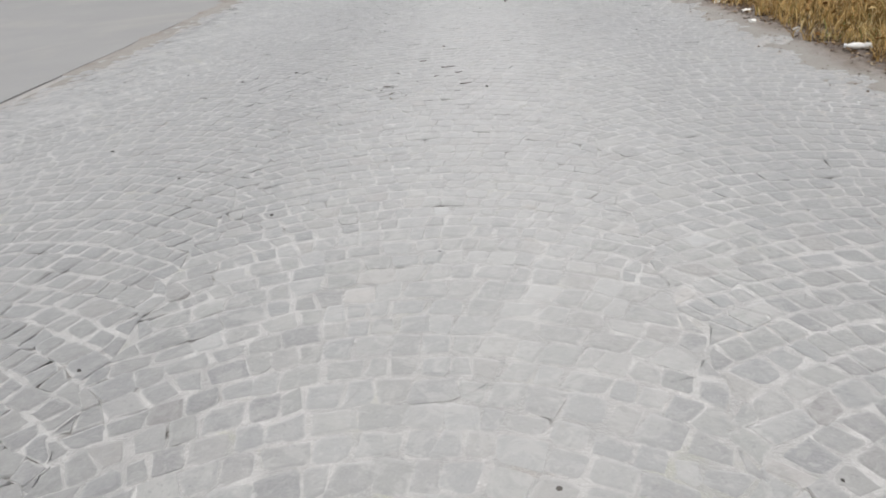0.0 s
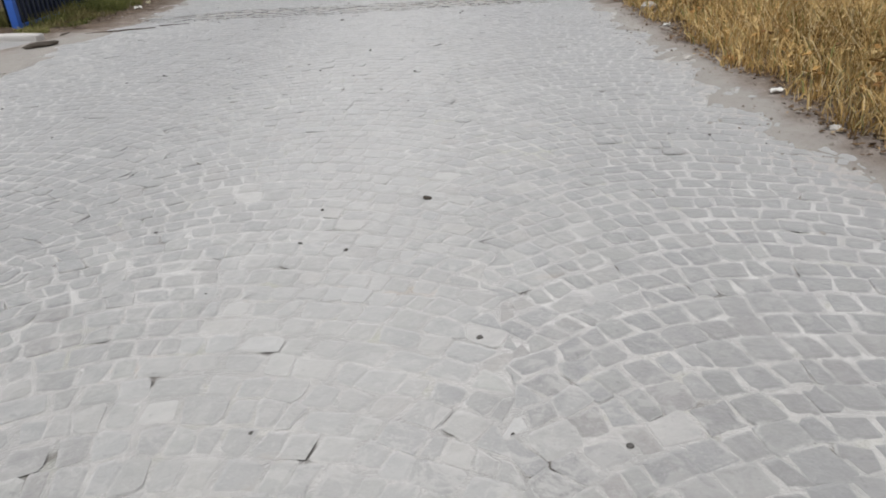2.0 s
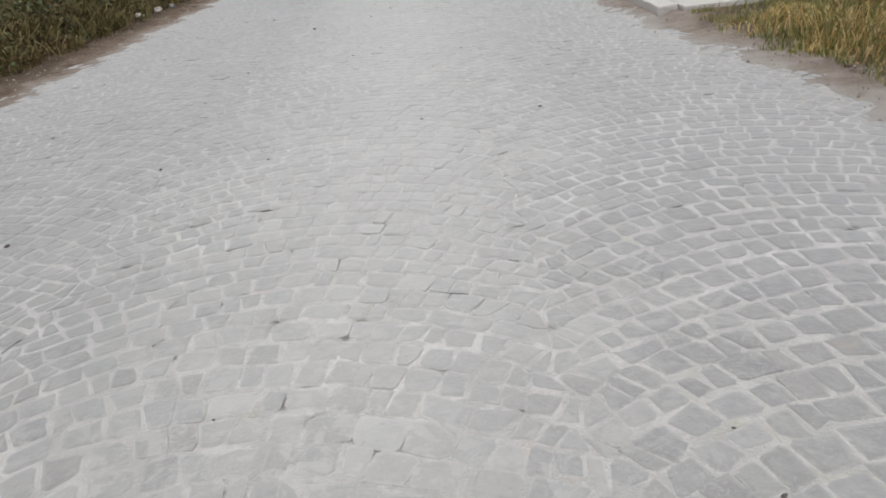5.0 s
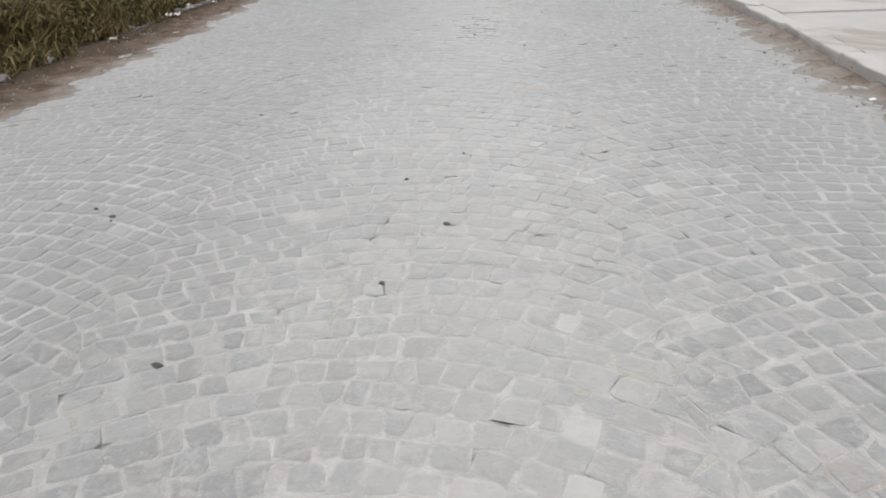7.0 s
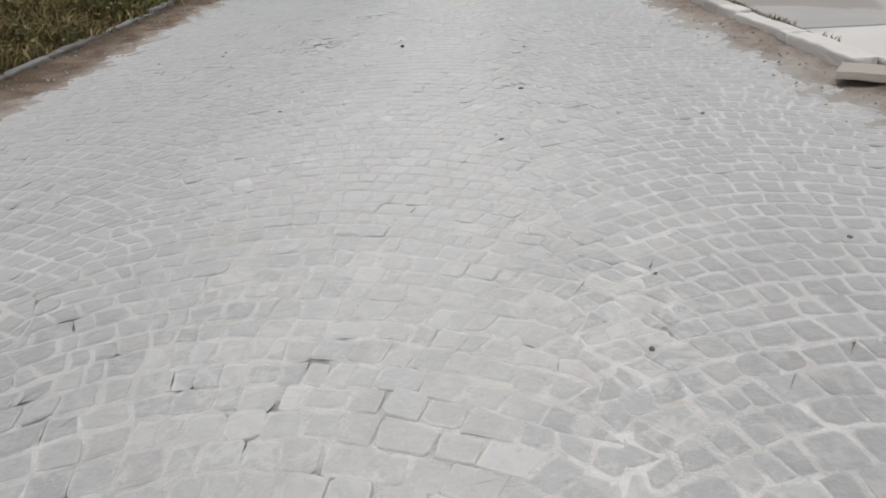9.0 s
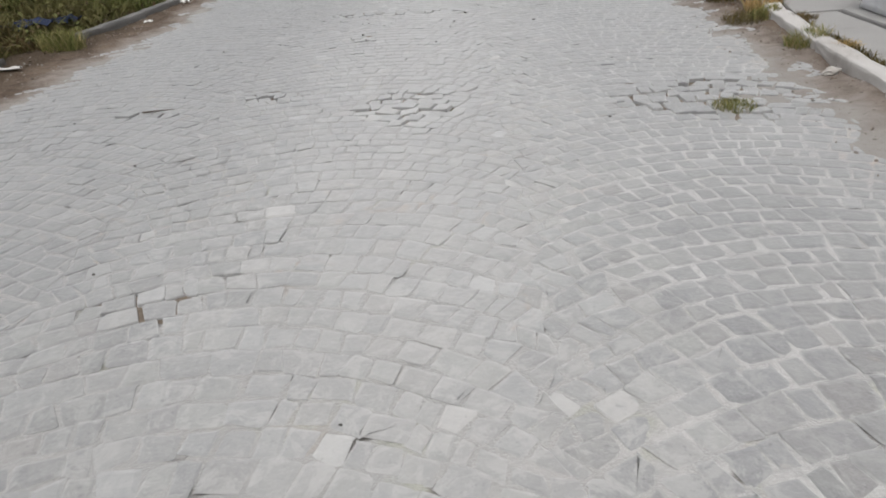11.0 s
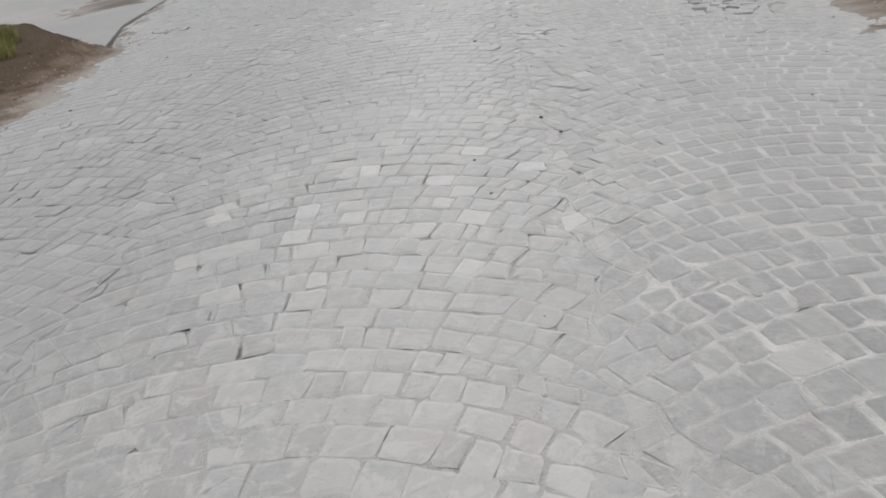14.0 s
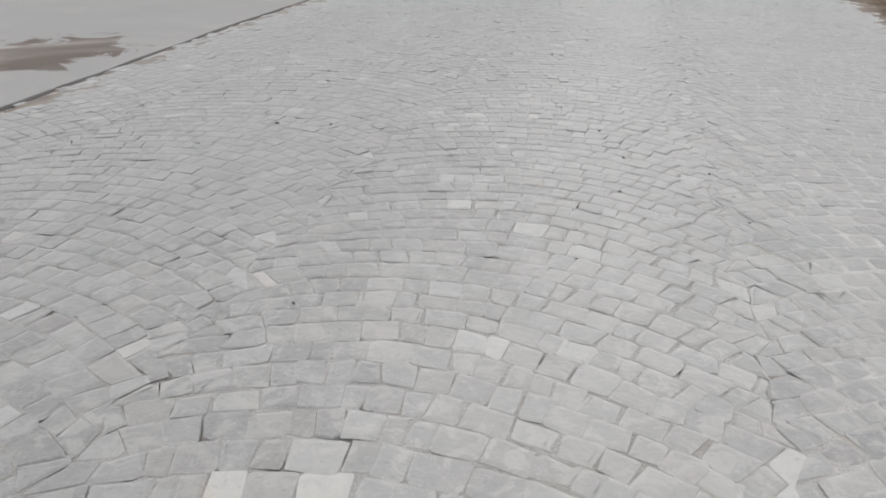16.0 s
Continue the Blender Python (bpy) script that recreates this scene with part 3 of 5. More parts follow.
def kerb_run(name, pts, length, width, height, material, side, label, gaps=(), seed=0, z=0.0):
    """Kerb stones along a line of points: side +1 puts their back to the right of travel."""
    run = holder(name, *pts[0], 0)
    run.matrix_basis = Matrix()
    tagged(run, label, "kerb", kind="structure")
    seg = [math.dist(a, b) for a, b in zip(pts, pts[1:])]
    total, s, r = sum(seg), 0.0, random.Random(seed)

    def at(d):
        for (a, b), q in zip(zip(pts, pts[1:]), seg):
            if d <= q or (a, b) == (pts[-2], pts[-1]):
                return Vector((a[0] + (b[0] - a[0]) * d / q, a[1] + (b[1] - a[1]) * d / q, 0))
            d -= q

    while s < total - 0.15:
        n = min(length * r.uniform(0.8, 1.12), total - s)
        a, b = at(s), at(s + n)
        s += n + r.uniform(0.01, 0.035)
        if any(g0 < (a.y + b.y) / 2 < g1 for g0, g1 in gaps):
            continue
        d = (b - a).normalized()
        turn = math.degrees(math.atan2(-d.x, d.y)) + r.uniform(-0.8, 0.8)
        w = (width if isinstance(width, float) else float(np.interp(a.y, *width))) * r.uniform(0.96, 1.04)
        x0, x1 = (0, w) if side > 0 else (-w, 0)
        bm = block(x0, x1, 0, n, -0.12, height if isinstance(height, float) else float(np.interp(a.y, *height)), 0.014, 0.012, 7, seed + s)
        st = part("kerb_stone", bm, material, run)
        st.matrix_basis = pose(a.x, a.y, z + r.uniform(-0.012, 0.008), r.uniform(-0.7, 0.7), r.uniform(-1.5, 1.5), turn)
    return run


right_pts = [(float(kerb_line(y)), y) for y in (18.6, 20, 21.5, 23, 25, 27.5, 29, 30.4, 31.3, 32.2, 33.4, 34.15)]
kerb_run("kerb_1", right_pts, 0.85, ((27, 30), (0.15, 0.105)), 0.078, KERB, 1, "row of pale worn concrete kerb stones edging the footpath", gaps=((26.8, 27.6),), seed=3)
left_pts = [(-2.92, 20.6), (-2.9, 23.0), (-2.83, 24.9), (-2.76, 26.0), (-2.76, 28.0), (-2.79, 30.0), (-2.87, 32.3), (-2.85, 33.5), (-2.64, 34.6), (-2.56, 36.0), (-2.62, 37.2), (-2.82, 38.1)]
kerb_run("kerb_2", left_pts, 0.95, 0.08, ((24, 29, 32.5), (0.034, 0.05, 0.085)), KERB_OLD, -1, "weathered grey concrete kerb half sunk in soil beside weeds", gaps=((20, 24.3), (33.55, 34.15)), seed=8)
kerb_run("kerb_3", [(-3.08, 11.74), (-3.65, 11.86), (-4.5, 12.08), (-6.0, 12.46), (-8.6, 13.1)], 1.3, 0.12, 0.075, KERB, -1, "low pale concrete edging along the back of the apron", seed=12)

pavement = holder("pavement", 0, 0)
tagged(pavement, "cracked pale concrete footpath behind the kerb, dirty in places", "footpath", kind="structure")
r = random.Random(5)
y = 18.5
while y < 34.2:
    n = min(r.uniform(1.5, 2.6) if y < 31 else r.uniform(0.5, 0.9), 34.45 - y)
    x = [float(kerb_line(v)) + float(np.interp(v, (27, 30), (0.158, 0.14))) for v in (y, y + n)]
    split = 3.3 + r.uniform(-0.25, 0.3)
    g = 0.007 if y < 28 else 0.012
    for k, (a, b, c, d) in enumerate((((x[0], y + g), (split, y + g + r.uniform(-0.05, 0.05)), (split + r.uniform(-0.1, 0.1), y + n - g), (x[1], y + n - g)),
                                      ((split + 2 * g, y + g), (6.2, y + g), (6.2, y + n - g), (split + 2 * g, y + n - g)))):
        if k == 0 and n < 1.0:
            f = r.uniform(0.35, 0.65)
            m1, m2 = (a[0] + (b[0] - a[0]) * f, a[1]), (d[0] + (c[0] - d[0]) * (f + r.uniform(-0.25, 0.25)), c[1])
            slab("panel", ragged([a, m1, (m2[0] - g, m2[1]), d], 0.18, 0.012, y), -0.05, 0.07 + r.uniform(-0.008, 0.006), CONCRETE if y < 28 else CONCRETE_GREY, pavement, "", 0.006)
            slab("panel", ragged([(m1[0] + 2 * g, m1[1]), b, c, (m2[0] + g, m2[1])], 0.18, 0.012, y), -0.05, 0.07 + r.uniform(-0.008, 0.006), CONCRETE if y < 28 else CONCRETE_GREY, pavement, "", 0.006)
        else:
            slab("panel", ragged([a, b, c, d], 0.3, 0.006, y + k), -0.05, 0.07 + r.uniform(-0.005, 0.005), CONCRETE if y < 28 else CONCRETE_GREY, pavement, "", 0.006)
    y += n

yard = slab("pavement_2", ragged([(3.12, 12.6), (7.5, 12.6), (7.5, 17.6), (3.2, 17.6), (3.1, 15.6)], 0.35, 0.05, 9), -0.05, 0.04, CONCRETE)
tagged(yard, "pale dusty concrete strip in front of the blue fence", "concrete strip", kind="structure")
corner = holder("pavement_3", 0, 0)
tagged(corner, "broken pale concrete slabs lying beside dry grass", "concrete slab", kind="structure")
for k, (cx, cy, sx, sy, a) in enumerate(((3.3, 41.6, 0.3, 0.35, -8), (3.95, 40.6, 0.4, 0.75, 5), (3.35, 42.6, 0.3, 0.5, 4))):
    pts = [(cx + sx * p, cy + sy * q) for p, q in ((-1, -1), (1, -0.9), (0.95, 1), (-0.9, 0.95))]
    st = slab("panel", ragged(pts, 0.2, 0.04, k), -0.03, 0.07, CONCRETE, corner, "", 0.01)

# ---------- fences and walls ----------
def bar_fence(name, x, y0, y1, z0, height, bars, bar_mat, label, backing=None, bar=0.03):
    f = holder(name, x, y0, z0)
    tagged(f, label, "fence", "blue bar fences")
    n = y1 - y0
    part("bottom_rail", block(-0.02, 0.02, 0.04, n - 0.04, 0.03, 0.085, 0.005), BLUE, f, "blue bottom rail")
    part("top_rail", block(-0.02, 0.02, 0.04, n - 0.04, height - 0.06, height, 0.005), BLUE, f, "blue top rail")
    for yy in (0, n - 0.07):
        part("post", block(-0.035, 0.035, yy, yy + 0.07, -0.15, height + 0.1, 0.006), BLUE, f, "square blue post")
    for i in range(bars):
        c = 0.1 + (n - 0.2) * (i + 0.5) / bars
        part("bar", block(-0.011, 0.011, c - bar / 2, c + bar / 2, 0.08, height - 0.055, 0.003), bar_mat, f)
    if backing:
        bm = bmesh.new()
        bmesh.ops.create_grid(bm, x_segments=2, y_segments=40, size=0.5)
        for v in bm.verts:
            v.co = Vector((backing + 0.012 * math.sin(v.co.y * 70) + 0.02 * noise.noise(v.co * 4), 0.05 + (v.co.y + 0.5) * (n - 0.1), 0.05 + (v.co.x + 0.5) * (height - 0.12)))
        bmesh.ops.solidify(bm, geom=bm.faces[:], thickness=0.006)
        part("shade_cloth", bm, NET, f, "dark green shade cloth")
    return f


bar_fence("bar_fence", -3.53, 12.13, 16.0, 0.0, 1.35, 40, DARK_BAR, "blue framed gate with dark bars and shade cloth", -0.09, 0.035)
bar_fence("bar_fence", 2.84, 12.6, 16.2, 0.05, 1.3, 38, BLUE, "bright blue steel bar fence beside the footpath", None, 0.04)


def sheet_wall():
    w = holder("sheet_metal_wall", -4.3, 12.62, 0, 105)
    tagged(w, "pale blue sheet metal wall with a grimy foot", "wall")
    bm = bmesh.new()
    prof = []
    for i in range(110):
        u = i * 0.045
        prof.append((u, (0.0, 0.004, 0.004, 0.0)[i % 4]))
    low = [bm.verts.new((d, u, 0.09)) for u, d in prof]
    high = [bm.verts.new((d, u, 1.9)) for u, d in prof]
    for a, b, c, d in zip(low, low[1:], high[1:], high):
        bm.faces.new((a, b, c, d))
    bmesh.ops.solidify(bm, geom=bm.faces[:], thickness=0.004)
    part("sheet", bm, SHEET, w, "ribbed pale blue sheet")
    part("plinth", block(-0.08, 0.08, 0.0, 5.0, -0.2, 0.1, 0.01, 0.006, 4), KERB_OLD, w, "grey concrete plinth")
    bm = bmesh.new()
    bmesh.ops.create_cone(bm, cap_ends=True, segments=20, radius1=0.055, radius2=0.055, depth=2.15, matrix=Matrix.Translation((0, -0.06, 0.92)))
    part("post", bm, STEEL, w, "round grey steel post")
    return w


sheet_wall()
back_wall = holder("wall_left", 0, 0)
tagged(back_wall, "pale bluish plastered boundary wall behind the weeds", "wall", kind="structure")
part("wall_face", block(-5.35, -5.15, 30.5, 41.2, -0.2, 1.9, 0.012, 0.008, 6), PLASTER, back_wall)
part("coping", block(-5.42, -5.08, 30.45, 41.25, 1.9, 1.96, 0.01), KERB_OLD, back_wall)

# ---------- vegetation ----------
def blade_soup(x, y, z, h, lean, width):
    """Grass blades of three bent sections, from arrays."""
    n = len(x)
    a = rng.uniform(0, 2 * np.pi, n)
    side = np.stack([np.cos(a), np.sin(a), 0 * a], 1) * width[:, None] / 2
    b = rng.uniform(0, 2 * np.pi, n)
    way = np.stack([np.cos(b), np.sin(b), 0 * b], 1) * lean[:, None]
    root = np.stack([x, y, z], 1)
    up = np.stack([0 * h, 0 * h, h], 1)
    m1, m2, tip = root + up * 0.42 + way * 0.18, root + up * 0.76 + way * 0.52, root + up * (1 - 0.25 * lean / (h + 0.01))[:, None].clip(0.4, 1) + way
    v = np.stack([root - side, root + side, m1 + side * 0.9, m1 - side * 0.9, m2 + side * 0.65, m2 - side * 0.65, tip + side * 0.12, tip - side * 0.12], 1)
    q = np.array([[0, 1, 2, 3], [3, 2, 4, 5], [5, 4, 6, 7]])
    return v.reshape(-1, 3), (np.arange(n)[:, None, None] * 8 + q).reshape(-1, 4)


def meadow(name, x0, x1, y0, y1, density, low, high, material, label, edge=None, clump=0.55, width=0.005, bend=0.6):
    n = int((x1 - x0) * (y1 - y0) * density)
    x, y = rng.uniform(x0, x1, n), rng.uniform(y0, y1, n)
    k = rng.uniform(0, 1, n) < clump + 0.6 * wave(x, y, 2.6, x0)
    if edge is not None:
        k &= edge(x, y) + 0.12 * wave(x, y, 3.1) > 0
    x, y = x[k], y[k]
    h = rng.uniform(low, high, len(x)) * (0.75 + 0.35 * wave(x, y, 1.4, 3.0))
    if edge is not None:
        h *= np.clip(0.35 + edge(x, y) * 1.1, 0.35, 1.0)
    h = np.maximum(h, 0.03)
    v, q = blade_soup(x, y, ground_height(x, y) - 0.01, h, h * rng.uniform(0.15, bend * 1.6, len(x)), rng.uniform(0.6, 1.4, len(x)) * width)
    ob = new(name, soup(name, v, q, 4, [material]))
    return tagged(ob, label, "grass", kind="stuff")


def right_verge(x, y):
    return x - edge_right(y) - 0.16


meadow("dry_grass", 2.0, 4.2, 0.3, 12.6, 2500, 0.2, 0.48, DRY, "tall golden dry grass along the road edge", right_verge, 0.75, 0.0065, 0.75)
meadow("dry_grass", 2.0, 4.0, 34.5, 39.0, 900, 0.06, 0.2, DRY, "sparse dry grass on the verge beyond the kerb", lambda x, y: x - edge_right(y) - 0.1, 0.6)
meadow("verge_grass", 2.1, 4.0, 34.4, 39.0, 3200, 0.04, 0.12, OLIVE, "olive grass mixed into the dry verge", lambda x, y: x - edge_right(y) - 0.14, 0.5)
meadow("verge_grass", 2.2, 4.0, 34.2, 37.6, 2600, 0.05, 0.15, TALL_GREEN, "patches of green grass in the leafy verge", lambda x, y: x - edge_right(y) - 0.25, 0.2)
meadow("dry_grass", 2.3, 4.4, 39.0, 47.0, 2200, 0.08, 0.24, DRY, "short dry grass round broken slabs", lambda x, y: x - edge_right(y) - 0.22, 0.45)
meadow("verge_grass", 2.15, 3.3, 12.0, 18.4, 4200, 0.08, 0.26, GREEN, "patchy green and yellow verge grass by the fence", lambda x, y: np.minimum(x - edge_right(y) - 0.11, 0.12 + 1.6 * np.abs(2.85 - x)), 0.7)
meadow("dry_grass", 2.2, 3.3, 12.3, 18.0, 3800, 0.1, 0.36, DRY, "straw coloured dry stalks among the verge grass", lambda x, y: np.minimum(x - edge_right(y) - 0.2, np.abs(2.85 - x) * 1.2), 0.6)
meadow("verge_grass", -4.2, -2.7, 12.2, 18.5, 6000, 0.06, 0.2, TALL_GREEN, "green and yellow grass strip in front of the gate", lambda x, y: edge_left(y) - 0.4 - x, 0.75, 0.007)
LEFT_EDGE = ([16, 20, 23, 26, 30, 33.5, 36, 38.2, 41.2], [-3.25, -2.98, -2.9, -2.82, -2.85, -2.92, -2.68, -2.96, -4.05])
meadow("tall_grass", -4.7, -2.7, 30.5, 40.6, 3000, 0.14, 0.46, TALL_GREEN, "tall green grass hanging over the old kerb", lambda x, y: np.minimum(np.interp(y, *LEFT_EDGE) - 0.02 - x, 41.0 - y), 0.6, 0.01, 0.9)
meadow("verge_grass", -5.2, -2.68, 16.2, 34.0, 2100, 0.12, 0.48, OLIVE, "rank olive grass among the weeds behind the kerb",
       lambda x, y: np.minimum(np.interp(y, *LEFT_EDGE) - x, 41.0 - y), 0.6, 0.0145, 0.9)


def leaf_soup(c, size, droop=0.5):
    """Folded leaves: six corners, two quads each."""
    n = len(c)
    a, t = rng.uniform(0, 2 * np.pi, n), rng.normal(0, droop, n)
    f = np.stack([np.cos(a) * np.cos(t), np.sin(a) * np.cos(t), np.sin(t)], 1)
    s = np.stack([-np.sin(a), np.cos(a), rng.normal(0, 0.25, n)], 1)
    u = np.cross(f, s)
    L, w = size[:, None], size[:, None] * rng.uniform(0.26, 0.42, (n, 1))
    v = np.stack([c, c + f * L * 0.35 + s * w + u * w * 0.35, c + f * L * 0.75 + s * w * 0.6 + u * w * 0.2, c + f * L - u * L * 0.08,
                  c + f * L * 0.75 - s * w * 0.6 + u * w * 0.2, c + f * L * 0.35 - s * w + u * w * 0.35], 1)
    q = np.array([[0, 1, 2, 3], [0, 3, 4, 5]])
    return v.reshape(-1, 3), (np.arange(n)[:, None, None] * 6 + q).reshape(-1, 4)


def weed(x, y, height, spread, leaves, material, label, size=0.038):
    """A bushy weed: several thin stalks, each clothed with small leaves."""
    w = holder("weed_bush", x, y, float(ground_height(np.array(x), np.array(y))))
    tagged(w, label, "weed", "weeds along the verge")
    bm, spots = bmesh.new(), []
    for i in range(max(4, leaves // 45)):
        a, lean, h = rng.uniform(0, 6.28), rng.uniform(0.1, 1.0) * spread, height * rng.uniform(0.45, 1.0)
        prev, ring0 = Vector((math.cos(a) * spread * 0.25 * rng.uniform(0, 1), math.sin(a) * spread * 0.25 * rng.uniform(0, 1), -0.02)), None
        base = prev.copy()
        for j in range(5):
            f = (j + 1) / 5
            p = base + Vector((math.cos(a) * lean * f ** 1.4, math.sin(a) * lean * f ** 1.4, h * (f - 0.22 * f * f * lean / spread))) + Vector(rng.normal(0, 0.012, 3))
            rad = 0.004 * (1.15 - f)
            ring = [bm.verts.new(prev + Vector((math.cos(q) * rad, math.sin(q) * rad, 0))) for q in (0, 2.1, 4.2)] if ring0 is None else ring0
            nxt = [bm.verts.new(p + Vector((math.cos(q) * rad * 0.8, math.sin(q) * rad * 0.8, 0))) for q in (0, 2.1, 4.2)]
            for k in range(3):
                bm.faces.new((ring[k], ring[(k + 1) % 3], nxt[(k + 1) % 3], nxt[k]))
            for _ in range(7):
                spots.append(prev.lerp(p, rng.uniform(0, 1)) + Vector(rng.normal(0, 0.022, 3)))
            prev, ring0 = p, nxt
    part("stalks", bm, STALK, w, "thin woody stalks")
    c = np.array([tuple(s) for s in spots])
    v, q = leaf_soup(c, rng.uniform(0.6, 1.35, len(c)) * size)
    ob = new("foliage", soup("foliage", v, q, 4, [material]))
    ob.parent = w
    return w


wr = random.Random(21)
for i in range(16):
    weed(-3.45 - wr.uniform(0, 1.0), 15.9 + i * 0.42 + wr.uniform(-0.15, 0.15), wr.uniform(0.3, 0.6), wr.uniform(0.22, 0.4), 330, LEAF if i % 3 else BROWN_LEAF, "dark green weed with withered stalks on the verge")
for i in range(12):
    weed(-3.2 - wr.uniform(0, 0.9), 22.3 + i * 0.9 + wr.uniform(-0.15, 0.15), wr.uniform(0.35, 0.7), wr.uniform(0.25, 0.42), 330, (LEAF, BROWN_LEAF, LEAF)[i % 3] if i > 4 else BROWN_LEAF,
         "tangled weed with brown and green leaves behind the kerb")
for i in range(10):
    yy = 32.6 + i * 0.76 + wr.uniform(-0.12, 0.12)
    xx = float(np.interp(yy, [32, 34, 36, 38, 40.5], [-3.3, -3.12, -2.98, -3.2, -4.1])) - wr.uniform(0, 0.75)
    weed(xx, yy, wr.uniform(0.28, 0.55), wr.uniform(0.25, 0.4), 380, FRESH if i % 4 or i > 4 else BROWN_LEAF, "leafy green weed hanging over the old kerb", 0.042)
for i in range(9):
    weed(-4.0 - wr.uniform(0, 0.6), 12.6 + i * 0.36, wr.uniform(0.5, 0.9), 0.35, 320, LEAF, "dark shrub behind the gate")


def thicket(name, y0, y1, count, front, depth, tall, material, label):
    """A dense low tangle of leaves, rising away from its front edge."""
    y = rng.uniform(y0, y1, count)
    d = depth * rng.uniform(0, 1, count) ** 1.3
    x = front(y) + 0.07 * wave(0 * y, y, 3.0) - d
    k = rng.uniform(0, 1, count) < 0.68 + 0.6 * wave(x, y, 2.2, y0)
    x, y, d = x[k], y[k], d[k]
    top = np.clip(0.06 + d * 0.9, 0, tall) * (0.8 + 0.4 * wave(x, y, 1.9, 2.0))
    c = np.stack([x, y, ground_height(x, y) + np.maximum(top, 0.04) * rng.uniform(0.05, 1, len(x))], 1)
    v, q = leaf_soup(c, rng.uniform(0.018, 0.05, len(c)), 0.6)
    return tagged(new(name, soup(name, v, q, 4, [material])), label, "undergrowth", kind="stuff")


def kerb_front(y):
    return np.interp(y, [15.8, 20, 23, 26, 30, 33.6, 34.6, 36, 37.2, 38.2, 41.2], [-3.3, -3.05, -2.96, -2.86, -2.88, -2.97, -2.77, -2.7, -2.77, -3.0, -4.05])


thicket("undergrowth", 15.8, 31.5, 8000, kerb_front, 1.5, 0.5, BROWN_LEAF, "brown withered undergrowth along the verge")
thicket("undergrowth", 15.8, 31.5, 7000, kerb_front, 1.5, 0.5, LEAF, "dark green undergrowth along the verge")
thicket("shrubs", 15.4, 23.5, 26000, lambda y: kerb_front(y) - 0.3, 3.2, 0.85, LEAF, "dark green shrubs with dull leaves behind the verge")
thicket("shrubs", 23.5, 31.5, 5000, lambda y: kerb_front(y) - 0.8, 2.2, 0.7, BROWN_LEAF, "withered brown shrubs behind the tall grass")
thicket("undergrowth", 31.5, 40.9, 8000, kerb_front, 1.5, 0.45, FRESH, "green leafy undergrowth spilling over the kerb")
thicket("undergrowth", 31.5, 37.5, 2500, kerb_front, 1.3, 0.4, BROWN_LEAF, "withered undergrowth among green leaves")


def tuft(x, y, radius, height, count, material, label):
    a, d = rng.uniform(0, 6.28, count), radius * np.sqrt(rng.uniform(0, 1, count))
    px, py = x + np.cos(a) * d, y + np.sin(a) * d
    h = rng.uniform(0.5, 1.1, count) * height
    v, q = blade_soup(px, py, np.maximum(ground_height(px, py), 0.0) - 0.01, h, h * rng.uniform(0.3, 0.9, count), rng.uniform(0.002, 0.0045, count))
    return tagged(new("grass_tuft", soup("grass_tuft", v, q, 4, [material])), label, "grass tuft", "grass tufts by the kerbs")


for k, (x, y, s, h, m) in enumerate(((2.25, 32.5, 0.11, 0.1, GREEN), (2.33, 33.3, 0.1, 0.08, GREEN), (2.44, 33.6, 0.12, 0.12, DRY), (2.36, 34.1, 0.16, 0.1, OLIVE), (2.2, 33.3, 0.14, 0.07, OLIVE),
                                     (1.53, 31.54, 0.1, 0.035, GREEN), (2.24, 30.6, 0.05, 0.06, DRY), (2.27, 31.3, 0.05, 0.06, OLIVE), (2.33, 32.2, 0.06, 0.07, DRY), (2.46, 33.0, 0.07, 0.07, OLIVE),
                                     (2.2, 29.9, 0.05, 0.05, DRY), (-2.72, 33.85, 0.16, 0.18, GREEN), (-3.3, 11.95, 0.16, 0.08, GREEN), (-3.6, 40.2, 0.22, 0.18, GREEN), (-3.95, 40.9, 0.2, 0.2, GREEN), (-3.2, 15.9, 0.26, 0.2, TALL_GREEN), (-3.3, 16.4, 0.22, 0.2, TALL_GREEN), (-3.15, 13.4, 0.2, 0.14, TALL_GREEN))):
    tuft(x, y, s, h, int(220 + s * 2800), m, ("small green grass tuft growing beside the kerb", "dry yellow grass tuft beside the kerb")[m is DRY])


# moss and grass rooted in the gap behind the kerb
my = rng.uniform(27.8, 34.1, 2600)
my = my[wave(my, 0 * my, 2.4, 2.0) + 0.25 > rng.uniform(0, 0.8, len(my))]
mx = kerb_line(my) + np.interp(my, (27, 30), (0.158, 0.132)) + rng.normal(0, 0.014, len(my))
v, q = blade_soup(mx, my, 0 * my + 0.045, rng.uniform(0.035, 0.065, len(my)), rng.uniform(0.01, 0.05, len(my)), rng.uniform(0.004, 0.009, len(my)))
tagged(new("moss_strip", soup("moss_strip", v, q, 4, [OLIVE])), "dull moss and grass growing in the gap behind the kerb", "moss", kind="stuff")


def litter(name, x0, x1, y0, y1, count, edge, label, material=LITTER, size=(0.012, 0.036), pile=0.02):
    x, y = rng.uniform(x0, x1, count), rng.uniform(y0, y1, count)
    k = edge(x, y) > 0
    x, y = x[k], y[k]
    c = np.stack([x, y, np.maximum(ground_height(x, y), 0.004) + rng.uniform(0.002, pile, len(x))], 1)
    v, q = leaf_soup(c, rng.uniform(*size, len(c)), 0.25)
    return tagged(new(name, soup(name, v, q, 4, [material])), label, "leaf litter", kind="stuff")


